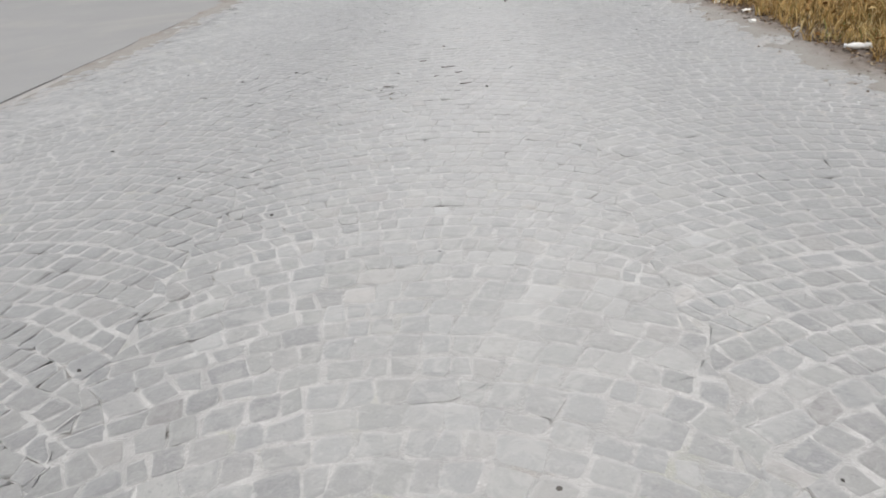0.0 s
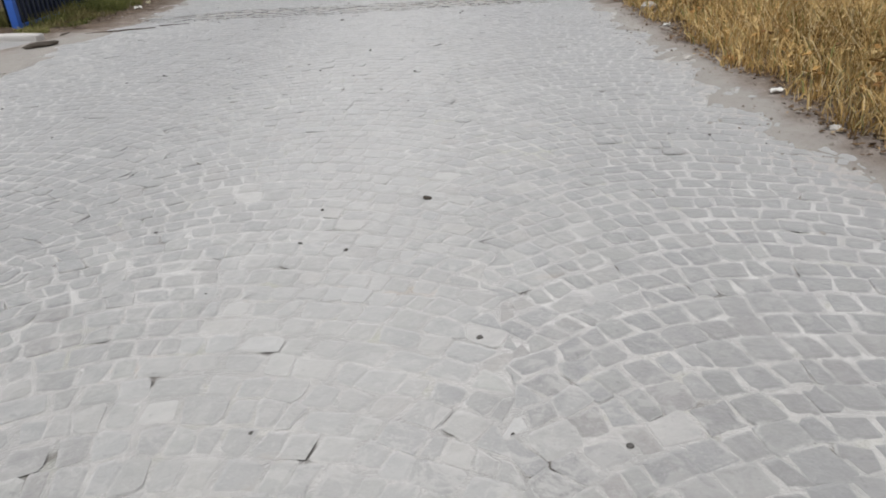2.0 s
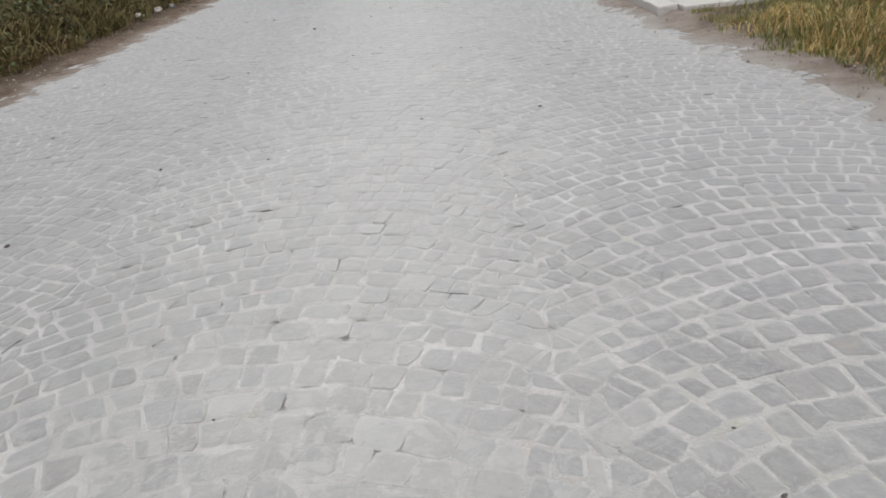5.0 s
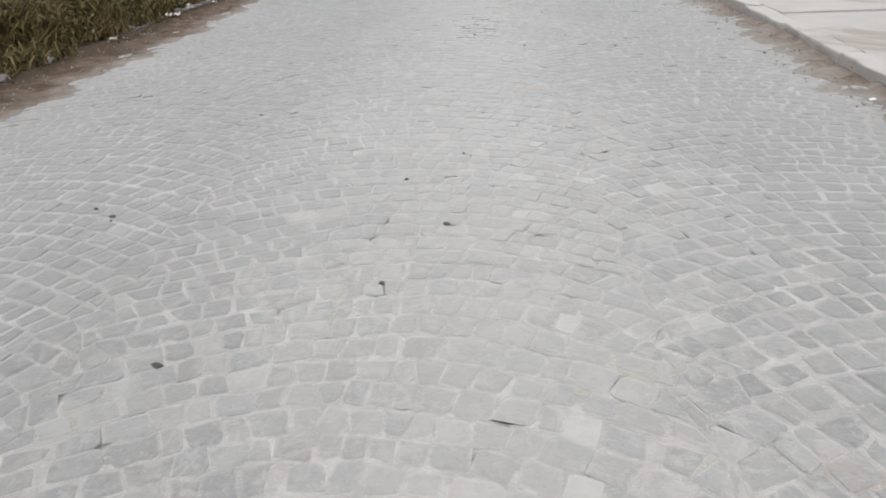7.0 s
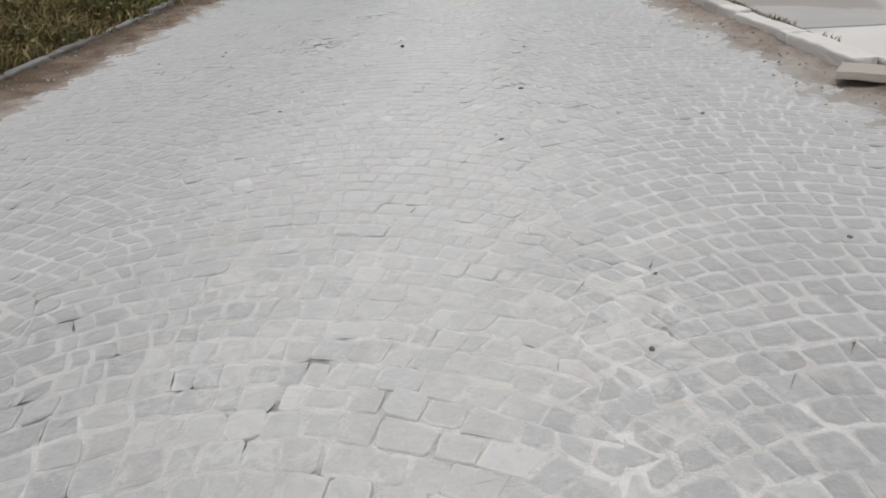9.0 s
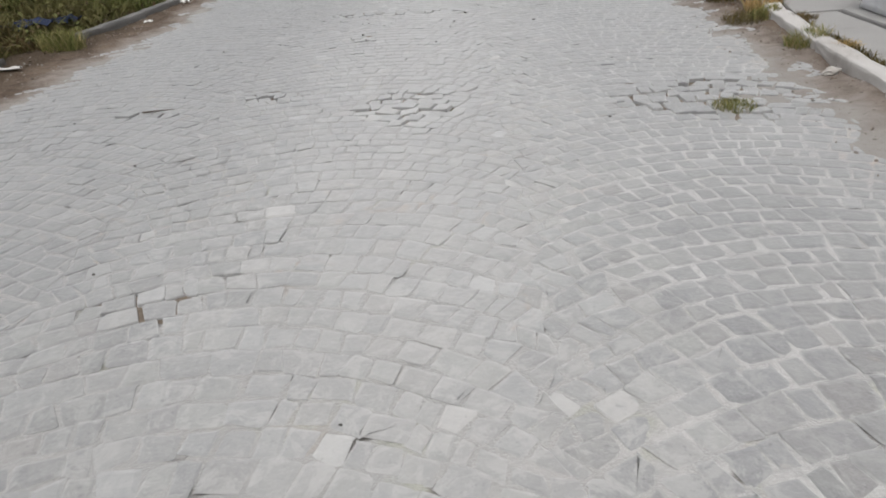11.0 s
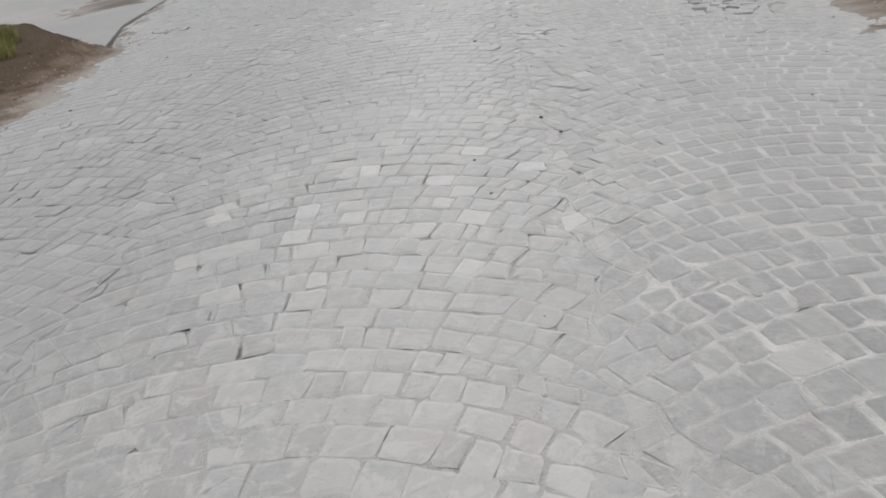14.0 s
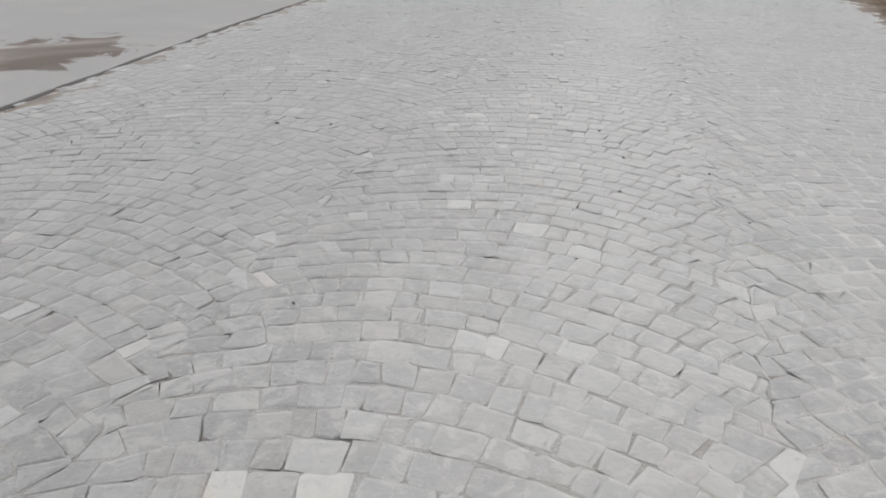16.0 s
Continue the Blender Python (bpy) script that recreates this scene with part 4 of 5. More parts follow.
litter("leaf_litter", 1.95, 2.9, 0.5, 12.5, 15000, lambda x, y: 0.24 - np.abs(x - edge_right(y) - 0.27 - 0.06 * wave(x, y, 2.5)) - rng.uniform(0, 0.14, len(x)), "fallen brown leaves at the foot of the dry grass")
litter("leaf_litter", 2.1, 3.4, 0.5, 12.8, 4500, lambda x, y: (0.5 + 0.5 * wave(x, y, 1.7)) * (x - edge_right(y) - 0.2) - rng.uniform(0, 0.25, len(x)), "orange and brown leaves caught in the dry grass", CAUGHT, (0.03, 0.075), 0.16)
litter("leaf_litter", 2.0, 3.6, 33.4, 44.0, 22000, lambda x, y: np.where((y < 34.6) & (x > kerb_line(y) - 0.02), -1, 0.5 - np.abs(x - edge_right(y) - 0.55) - rng.uniform(0, 0.4, len(x))), "fallen brown leaves along the far verge", LITTER, (0.014, 0.036), 0.05)
litter("leaf_litter", 2.0, 3.1, 12.3, 18.0, 9000, lambda x, y: 0.3 - np.abs(x - edge_right(y) - 0.42) - rng.uniform(0, 0.28, len(x)), "scattered leaves on the bare verge")
litter("leaf_litter", -3.6, -2.6, 12.0, 33.0, 8000, lambda x, y: 0.3 - np.abs(x - edge_left(y) + 0.46) - rng.uniform(0, 0.25, len(x)), "withered leaves at the foot of the weeds", BROWN_LEAF)
litter("leaf_litter", -3.4, -2.4, 33.0, 40.0, 900, lambda x, y: 0.3 - np.abs(x - edge_left(y) + 0.4) - rng.uniform(0, 0.25, len(x)), "withered leaves along the old kerb", BROWN_LEAF)

litter("leaf_litter", 1.8, 2.6, 18.5, 34.2, 1800, lambda x, y: 0.2 - np.abs(x - kerb_line(y) + 0.12) - rng.uniform(0, 0.16, len(x)), "brown leaf crumbs gathered at the foot of the kerb", BROWN_LEAF, (0.006, 0.02))


def grit(name, x0, x1, y0, y1, count, edge, label):
    """Loose stone chips and soil crumbs, half sunk."""
    x, y = rng.uniform(x0, x1, count), rng.uniform(y0, y1, count)
    k = edge(x, y) > 0
    x, y = x[k], y[k]
    n, s = len(x), rng.uniform(0.003, 0.007, k.sum()) * rng.uniform(0.5, 1.9, k.sum())
    a = rng.uniform(0, 6.28, (n, 1)) + np.array([[0, 1.57, 3.14, 4.71]]) + rng.normal(0, 0.3, (n, 4))
    z = np.maximum(ground_height(x, y), crown(x, y))
    low = np.stack([x[:, None] + np.cos(a) * s[:, None], y[:, None] + np.sin(a) * s[:, None], np.repeat(z[:, None] - 0.003, 4, 1)], -1)
    high = np.stack([x[:, None] + np.cos(a) * s[:, None] * 0.6, y[:, None] + np.sin(a) * s[:, None] * 0.6, z[:, None] + s[:, None] * rng.uniform(0.35, 0.9, (n, 4))], -1)
    q = np.array([[0, 1, 5, 4], [1, 2, 6, 5], [2, 3, 7, 6], [3, 0, 4, 7], [4, 5, 6, 7]])
    ob = new(name, soup(name, np.concatenate([low, high], 1).reshape(-1, 3), (np.arange(n)[:, None, None] * 8 + q).reshape(-1, 4), 4, [GRIT]))
    return tagged(ob, label, "grit", kind="stuff")


grit("grit", 1.6, 3.1, 0.5, 46.0, 16000, lambda x, y: 0.42 - np.abs(x - edge_right(y) - 0.12) - rng.uniform(0, 0.4, len(x)), "loose grit and stone chips along the road edge")
grit("grit", -4.2, -2.0, 12.6, 42.0, 14000, lambda x, y: 0.4 - np.abs(x - edge_left(y) + 0.15) - rng.uniform(0, 0.4, len(x)), "loose grit and soil crumbs along the weeds")

# ---------- loose things ----------
PEBBLES = [(-0.72, 19.87, 0.036), (-0.22, 21.06, 0.025), (0.0, 21.35, 0.022), (-0.23, 5.3, 0.028), (0.33, 7.5, 0.04), (-0.41, 11.91, 0.035), (0.68, 11.63, 0.028), (0.69, 11.96, 0.025), (0.72, 12.04, 0.022), (0.9, 11.7, 0.022),
           (-0.61, 11.81, 0.02), (-0.21, 28.69, 0.042), (0.62, 28.47, 0.022), (0.27, 34.04, 0.02), (0.24, 33.83, 0.024), (-0.41, 34.17, 0.024), (-0.44, 34.36, 0.022), (0.36, 34.39, 0.03), (0.27, 36.93, 0.02), (0.56, 37.43, 0.022), (0.5, 37.62, 0.025)]

def lump(name, x, y, size, material, label, category, z=0.0, seed=0, turn=0.0):
    bm = bmesh.new()
    bmesh.ops.create_icosphere(bm, subdivisions=3, radius=0.5)
    for v in bm.verts:
        n = noise.noise(v.co * 2.3 + Vector((seed, seed * 2.1, 0)))
        v.co = v.co * (1 + 0.45 * n + 0.14 * noise.noise(v.co * 6 + Vector((seed, 0, 0))))
        v.co = Vector((v.co.x * size[0], v.co.y * size[1], max(v.co.z, -0.32) * size[2]))
    lowest = min(v.co.z for v in bm.verts)
    me = bpy.data.meshes.new(name)
    bmesh.ops.translate(bm, verts=bm.verts[:], vec=(0, 0, -lowest))
    bm.to_mesh(me)
    bm.free()
    me.materials.append(material)
    ob = new(name, me)
    g = max(float(ground_height(np.array(x), np.array(y))), 0.0 if edge_left(y) < x < edge_right(y) else -9) if not z else z
    ob.matrix_basis = pose(x, y, g - 0.004, 0, 0, turn)
    return tagged(ob, label, category, {"stone": "stones on the verge", "rubble": "broken rubble pieces"}.get(category, ""))


def scrap(name, x, y, size, material, label, category, turn=0.0, seed=0, lift=0.0):
    """A crumpled sheet of paper, card or film."""
    bm = bmesh.new()
    bmesh.ops.create_grid(bm, x_segments=9, y_segments=7, size=0.5)
    for v in bm.verts:
        p = v.co.copy()
        n = noise.noise(p * 2.6 + Vector((seed, 0, 0))) + 0.5 * noise.noise(p * 7 + Vector((0, seed, 0)))
        v.co = Vector((p.x * size[0] * (1 + 0.3 * noise.noise(Vector((p.y * 3, seed, 1)))), p.y * size[1] * (1 + 0.25 * noise.noise(Vector((p.x * 3, seed, 4)))), size[2] * (0.55 + 0.9 * n)))
    lowest = min(v.co.z for v in bm.verts)
    bmesh.ops.translate(bm, verts=bm.verts[:], vec=(0, 0, -lowest))
    bmesh.ops.solidify(bm, geom=bm.faces[:], thickness=0.002)
    me = bpy.data.meshes.new(name)
    bm.to_mesh(me)
    bm.free()
    me.materials.append(material)
    ob = new(name, me)
    ob.matrix_basis = pose(x, y, max(float(ground_height(np.array(x), np.array(y))), 0.0) + 0.003 + lift, 0, 0, turn)
    return tagged(ob, label, category, "litter on the verges" if category == "litter" else "")


def bottle(x, y, turn):
    b = holder("plastic_bottle", x, y, float(ground_height(np.array(x), np.array(y))) + 0.018, turn)
    tagged(b, "crushed pale plastic bottle lying on the verge", "bottle")
    bm = bmesh.new()
    prof = [(0.0, 0.02), (0.005, 0.025), (0.035, 0.024), (0.045, 0.017), (0.07, 0.024), (0.1, 0.023), (0.12, 0.016), (0.13, 0.01), (0.14, 0.0095)]
    rings = [[bm.verts.new((u, rad * math.cos(a * 0.5236), rad * 0.8 * math.sin(a * 0.5236))) for a in range(12)] for u, rad in prof]
    for p, q in zip(rings, rings[1:]):
        for k in range(12):
            bm.faces.new((p[k], p[(k + 1) % 12], q[(k + 1) % 12], q[k]))
    bm.faces.new(rings[0][::-1])
    part("body", bm, WHITE, b)
    bm = bmesh.new()
    bmesh.ops.create_cone(bm, cap_ends=True, segments=14, radius1=0.012, radius2=0.011, depth=0.012, matrix=Matrix.Translation((0.144, 0, 0)) @ Matrix.Rotation(radians(90), 4, "Y"))
    part("cap", bm, WRAP, b, "white screw cap")
    return b


bottle(2.32, 4.25, 160)
for k, (x, y, s) in enumerate(((2.14, 6.5, 0.05), (2.12, 7.5, 0.05), (2.2, 7.3, 0.055), (2.06, 5.45, 0.045), (2.1, 8.0, 0.045), (1.98, 9.5, 0.04), (2.2, 5.0, 0.05))):
    lump("pale_stone", x, y, (s * 1.3, s, s * 0.7), WHITE if k in (0, 3) else RUBBLE, "small pale stone at the edge of the dry grass", "stone", 0, k + 1, turn=k * 40)
for k, (x, y, s) in enumerate(((2.3, 11.4, 0.11), (2.55, 11.7, 0.09), (2.32, 14.28, 0.06), (2.12, 13.59, 0.045), (2.5, 12.1, 0.08))):
    lump("pale_stone", x, y, (s * 1.3, s, s * 0.8), RUBBLE, "tan stone lying on the leafy verge", "stone", 0, k + 20, turn=k * 50)
scrap("cardboard_sheet", -2.92, 15.75, (0.26, 0.15, 0.05), CREAM, "torn cream cardboard sheet on the verge", "cardboard", 25, 3)
for k, (x, y, sx, sy, sz, m, t) in enumerate(((2.2, 12.4, 0.14, 0.08, 0.05, RED, 30), (2.24, 12.25, 0.07, 0.06, 0.05, WHITE, -20), (2.31, 13.09, 0.14, 0.06, 0.06, WHITE, 60), (2.73, 15.68, 0.2, 0.12, 0.07, WHITE, 10), (2.24, 12.62, 0.14, 0.04, 0.03, WHITE, 10), (2.31, 15.13, 0.1, 0.05, 0.04, WHITE, 35), (2.24, 14.66, 0.08, 0.06, 0.03, WHITE, 0), (2.04, 13.44, 0.11, 0.04, 0.02, CREAM, -15), (-2.86, 13.48, 0.12, 0.06, 0.05, WHITE, 10), (-3.11, 13.96, 0.07, 0.06, 0.04, CREAM, 10), (-2.93, 14.0, 0.09, 0.05, 0.04, CREAM, 60), (-3.33, 15.05, 0.1, 0.05, 0.04, WHITE, 0),
                                              (-3.13, 17.6, 0.11, 0.07, 0.05, WHITE, 15), (-3.1, 16.6, 0.1, 0.08, 0.03, RUBBLE, 0),
                                              (-2.78, 25.77, 0.12, 0.06, 0.04, RUBBLE, 30), (-2.8, 24.1, 0.07, 0.05, 0.03, CREAM, 0), (-2.7, 26.45, 0.15, 0.08, 0.05, WHITE, 50), (-2.78, 25.28, 0.2, 0.1, 0.05, WHITE, 10), (-2.72, 26.28, 0.07, 0.05, 0.03, WHITE, 80), (-2.68, 32.17, 0.1, 0.05, 0.04, WHITE, 10),
                                              (-2.74, 33.14, 0.24, 0.07, 0.03, BOARD, 10), (-2.5, 34.95, 0.12, 0.05, 0.03, WHITE, 20), (-2.47, 35.87, 0.13, 0.08, 0.07, WHITE, 15), (-2.86, 38.85, 0.18, 0.08, 0.05, WHITE, 8),
                                              (-3.3, 39.0, 0.1, 0.08, 0.07, CREAM, 30), (2.48, 39.3, 0.14, 0.07, 0.03, WHITE, 10), (2.0, 22.0, 0.05, 0.03, 0.02, WHITE, 0), (1.98, 20.9, 0.05, 0.04, 0.02, WHITE, 30),
                                              (1.85, 20.5, 0.05, 0.03, 0.02, WHITE, 70), (2.42, 11.35, 0.12, 0.1, 0.04, ORANGE, 20), (2.55, 11.05, 0.12, 0.08, 0.03, ORANGE, 70), (2.45, 8.15, 0.16, 0.09, 0.05, CREAM, 40), (2.18, 5.9, 0.12, 0.07, 0.03, WHITE, 25), (2.22, 6.9, 0.09, 0.06, 0.04, CREAM, 70), (2.12, 8.6, 0.1, 0.05, 0.03, WHITE, 10), (2.16, 9.3, 0.12, 0.08, 0.04, ORANGE, 130), (2.3, 9.9, 0.11, 0.07, 0.04, ORANGE, 30), (2.2, 10.6, 0.1, 0.07, 0.03, WHITE, 60))):
    scrap("litter_scrap", x, y, (sx * 0.68, sy * 0.68, sz * 0.6), m, {RED: "torn red and white packaging on the verge", ORANGE: "large orange fallen leaf on the litter", CREAM: "crumpled cream paper on the soil", RUBBLE: "flat grey flake beside the weeds", BOARD: "pale wooden splinter against the kerb"}.get(m, "crumpled white paper scrap lying on the verge"), "litter", t, k)


def plank(x, y, z, length, width, thick, turn, tilt, material, label):
    bm = block(0, length, -width / 2, width / 2, 0, thick, 0.004, 0.006, 5, x)
    me = bpy.data.meshes.new("plank")
    bm.to_mesh(me)
    bm.free()
    me.materials.append(material)
    ob = new("plank", me)
    ob.matrix_basis = pose(x, y, z, 0, tilt, turn)
    return tagged(ob, label, "plank", "loose boards")


slab_piece = slab("broken_slab", ragged([(2.5, 12.6), (2.9, 12.75), (3.0, 13.4), (2.62, 13.3)], 0.2, 0.03, 3), -0.02, 0.05, CONCRETE, None, "", 0.008)
tagged(slab_piece, "pale broken concrete slab lying in the verge grass", "concrete slab")
plank(2.08, 27.25, 0.035, 0.56, 0.2, 0.04, -33, 0, WOOD, "weathered brown board lying where a kerb stone is missing")
plank(2.14, 26.32, 0.012, 0.11, 0.03, 0.014, -20, 0, TWIG, "dark stick lying by the kerb")
plank(2.62, 35.42, 0.06, 0.75, 0.09, 0.03, 24, 0, BOARD, "white painted board lying in dry grass")
plank(2.95, 36.55, 0.05, 0.4, 0.06, 0.03, 10, 0, BOARD, "short white board lying in dry grass")
plank(-3.9, 20.6, 0.0, 0.7, 0.03, 0.03, 0, -86, BOARD, "thin white stake stuck upright among weeds")
plank(-4.2, 41.0, 0.0, 0.5, 0.04, 0.04, 0, -80, BOARD, "pale stake at the corner of the weeds")
plank(2.3, 31.03, 0.079, 0.13, 0.025, 0.012, 30, 0, TWIG, "small dark bar lying on the footpath")
lump("half_brick", 2.12, 31.9, (0.1, 0.055, 0.04), RUBBLE, "broken pale brick beside the kerb", "brick", 0, 31, turn=20)
for k, (x, y, s) in enumerate(((-2.9, 11.3, 0.3), (-2.97, 11.9, 0.14))):
    lump("rubble", x, y, (s, s * 0.38, s * 0.16), CLOD, "dark clod of soil and leaves at the apron's corner", "rubble", 0.012, 40 + k, turn=60 + 20 * k)
for k, (x, y, s) in enumerate(((-2.83, 25.55, 0.1), (-2.85, 25.9, 0.1), (-2.88, 24.6, 0.1), (-2.95, 22.4, 0.16), (-2.9, 22.8, 0.12), (-3.0, 21.9, 0.14), (-2.88, 23.3, 0.1), (-2.95, 38.3, 0.1), (-2.9, 38.0, 0.09), (-3.05, 38.6, 0.11))):
    lump("rubble", x, y, (s * 0.85, s * 0.7, s * 0.5), RUBBLE if k % 2 else KERB_OLD, "broken stone half buried beside the weeds", "rubble", 0, 50 + k, turn=37 * k)
for k, (x, y, sx, sy) in enumerate(((-3.2, 34.3, 0.34, 0.2), (-3.02, 34.55, 0.2, 0.14))):
    scrap("cloth", x, y, (sx, sy, 0.09), DARK_BLUE_CLOTH, "dark blue cloth thrown among the weeds", "cloth", 20 + 50 * k, 70 + k, 0.05)


for k, (x, y, s) in enumerate(PEBBLES):
    lump("pebble", x, y, (s * 0.8, s * 0.75 * (0.5 + 0.12 * (k % 4)), s * 0.4), CLOD if k % 3 else CRUMB, "dark pebble lying on the setts", "pebble", 0.001, 100 + k, turn=43 * k)


def wrapped_stack():
    p = holder("wrapped_pallet", 2.72, 31.76, 0.08, -4)
    tagged(p, "white wrapped stack of slabs standing on a pallet", "pallet")
    for yy in (0.02, 0.24, 0.46):
        part("bearer", block(0.0, 0.8, yy, yy + 0.08, 0, 0.05, 0.004), WOOD, p, "grey wooden bearer")
    for xx in (0.0, 0.24, 0.48, 0.7):
        part("board", block(xx, xx + 0.1, 0.0, 0.56, 0.05, 0.07, 0.003), WOOD, p)
    for k in range(6):
        part("slab_layer", block(0.006 * (k % 2) - 0.01, 0.8, -0.012 + 0.006 * (k % 3), 0.56 - 0.01 * (k % 2), 0.03 + k * 0.062, 0.095 + k * 0.062, 0.014, 0.012, 6, k), WRAP, p, "white wrapped slab layer")
    return p


def bulk_bag():
    b = holder("bulk_bag", 3.26, 32.85, 0.08, 6)
    tagged(b, "slumped white bulk bag standing on the footpath", "bag")
    bm = bmesh.new()
    bmesh.ops.create_cube(bm, size=1, matrix=Matrix.Translation((0, 0, 0.3)) @ Matrix.Diagonal((0.8, 0.8, 0.6, 1)))
    bmesh.ops.subdivide_edges(bm, edges=bm.edges[:], cuts=15, use_grid_fill=True)
    for v in bm.verts:
        f = v.co.z / 0.6
        swell = 1 + 0.1 * math.sin(3.1 * f) - 0.06 * f
        flat = max(abs(v.co.x), abs(v.co.y)) / max(1e-6, math.hypot(v.co.x, v.co.y))
        v.co.x, v.co.y = v.co.x * swell * (0.55 + 0.45 * flat), v.co.y * swell * (0.55 + 0.45 * flat)
        n = Vector(noise.noise_vector(v.co * 5)) * 0.03 + Vector(noise.noise_vector(v.co * 14)) * 0.008
        v.co += Vector((n.x, n.y, n.z if v.co.z > 0.05 else 0))
    for f in bm.faces:
        f.smooth = True
    part("sack", bm, WRAP, b)
    for sx in (-0.3, 0.3):
        for sy in (-0.3, 0.3):
            part("loop", block(sx - 0.03, sx + 0.03, sy - 0.004, sy + 0.004, 0.5, 0.74, 0.002), WRAP, b, "white lifting loop")
    return b


wrapped_stack()
bulk_bag()


def twig(x, y, length, turn, thick=0.0042):
    bm = bmesh.new()
    prev, d = Vector((0, 0, 0.006)), Vector((1, 0, 0))
    ring = None
    for j in range(12):
        p = prev + d * length / 12 + Vector((0, rng.normal(0, length * 0.022), 0))
        rad = thick * (1.15 - j / 14)
        nxt = [bm.verts.new(p + Vector((0, math.cos(q) * rad, math.sin(q) * rad))) for q in (0, 1.57, 3.14, 4.71)]
        if ring:
            for k in range(4):
                bm.faces.new((ring[k], ring[(k + 1) % 4], nxt[(k + 1) % 4], nxt[k]))
        prev, ring = p, nxt
    me = bpy.data.meshes.new("twig")
    bm.to_mesh(me)
    bm.free()
    me.materials.append(TWIG)
    ob = new("twig", me)
    ob.matrix_basis = pose(x, y, float(crown(np.array(x), np.array(y))) + 0.002, 0, 0, turn)
    return tagged(ob, "thin dark twig lying on the setts", "twig", "twigs on the setts")


for x, y, n, t in ((-0.38, 4.8, 0.06, 20), (-0.23, 4.58, 0.1, 5), (-0.1, 4.11, 0.08, 15), (-0.26, 4.33, 0.05, 50), (-0.13, 4.41, 0.05, 25), (-0.48, 4.46, 0.05, 140), (-0.56, 4.14, 0.07, 8), (-0.5, 3.94, 0.05, 60), (-2.95, 10.2, 0.3, 5), (-2.81, 11.81, 0.66, 22), (-2.2, 12.12, 0.3, 12), (-1.38, 31.98, 0.18, 10), (-1.92, 15.74, 0.14, 12)):
    twig(x, y, n, t, 0.009 if n > 0.5 else 0.003 if n < 0.13 else 0.0042)

# small dark bits scattered over the setts
n = 260
cx = rng.uniform(-2.3, 1.9, n)
cy = rng.uniform(0.5, 50, n)
cs = rng.uniform(0.004, 0.013, n) * rng.uniform(0.6, 1.2, n)
ico = np.array([[math.cos(a) * r2, math.sin(a) * r2, h] for h, r2 in ((0.0, 0.8), (0.35, 1.0), (0.75, 0.55)) for a in (0.0, 1.05, 2.1, 3.14, 4.19, 5.24)])
quads = np.array([[r6 * 6 + k, r6 * 6 + (k + 1) % 6, r6 * 6 + 6 + (k + 1) % 6, r6 * 6 + 6 + k] for r6 in (0, 1) for k in range(6)] + [[12, 13, 14, 15], [12, 15, 16, 17]])
turns = rng.uniform(0, 6.28, n)
st = rng.uniform(0.45, 1.0, n)
px, py = ico[:, 0][None] * cs[:, None], ico[:, 1][None] * cs[:, None] * st[:, None]
vx = cx[:, None] + px * np.cos(turns)[:, None] - py * np.sin(turns)[:, None] + rng.normal(0, 0.0015, (n, 18))
vy = cy[:, None] + px * np.sin(turns)[:, None] + py * np.cos(turns)[:, None] + rng.normal(0, 0.0015, (n, 18))
vz = crown(cx, cy)[:, None] + ico[:, 2][None] * cs[:, None] * 0.7
crumbs = new("crumbs", soup("crumbs", np.stack([vx, vy, vz], -1).reshape(-1, 3), (np.arange(n)[:, None, None] * 18 + quads).reshape(-1, 4), 4, [CRUMB], smooth=True))
tagged(crumbs, "small dark bits strewn over the setts", "debris", kind="stuff")

# ---------- the setts: arcs 1.45 m wide, three abreast ----------
PALE_AT = [(-0.1, 35.35), (-0.12, 35.12), (-0.28, 35.17), (-0.43, 35.26), (-0.18, 35.16), (0.46, 35.16), (0.16, 35.12), (-0.85, 35.83), (0.25, 37.3), (0.09, 37.05), (0.5, 36.72), (-0.67, 36.66),
           (-1.47, 39.73), (-0.66, 39.75), (-0.58, 39.91), (-0.37, 39.75), (0.54, 40.02), (-0.37, 33.59), (-0.25, 33.44), (-0.92, 33.89), (0.03, 29.47), (0.28, 29.56), (0.5, 6.6), (-0.3, 6.35), (-0.6, 19.3), (-0.4, 19.0),
           (-0.88, 19.66), (0.27, 19.6), (-0.92, 20.18), (0.65, 20.05), (-0.77, 19.77), (-0.84, 20.82), (0.26, 21.01), (-0.51, 20.72), (-0.67, 1.01),
           (-0.79, 1.81), (-0.33, 1.71), (-0.23, 2.48), (-0.17, 2.26), (1.09, 2.7), (0.87, 6.21), (1.53, 5.89), (0.42, 4.76), (-0.22, 6.82), (-0.39, 7.6)]
PALE_AT += [(0.4, 7.74), (1.24, 10.14), (-1.03, 23.03), (-1.09, 22.68), (0.61, 23.54), (-0.43, 22.17), (0.46, 22.17), (-0.27, 23.1), (0.13, 22.78), (-0.09, 28.96), (-0.09, 31.7), (0.04, 31.75), (0.23, 37.33), (-0.36, 36.9),
            (-0.67, 36.93), (-0.07, 37.91), (-0.18, 37.25), (0.17, 37.02), (0.51, 37.23)]


SEAMS = (-3.85, -2.4, -0.95, 0.5, 1.95, 3.4)


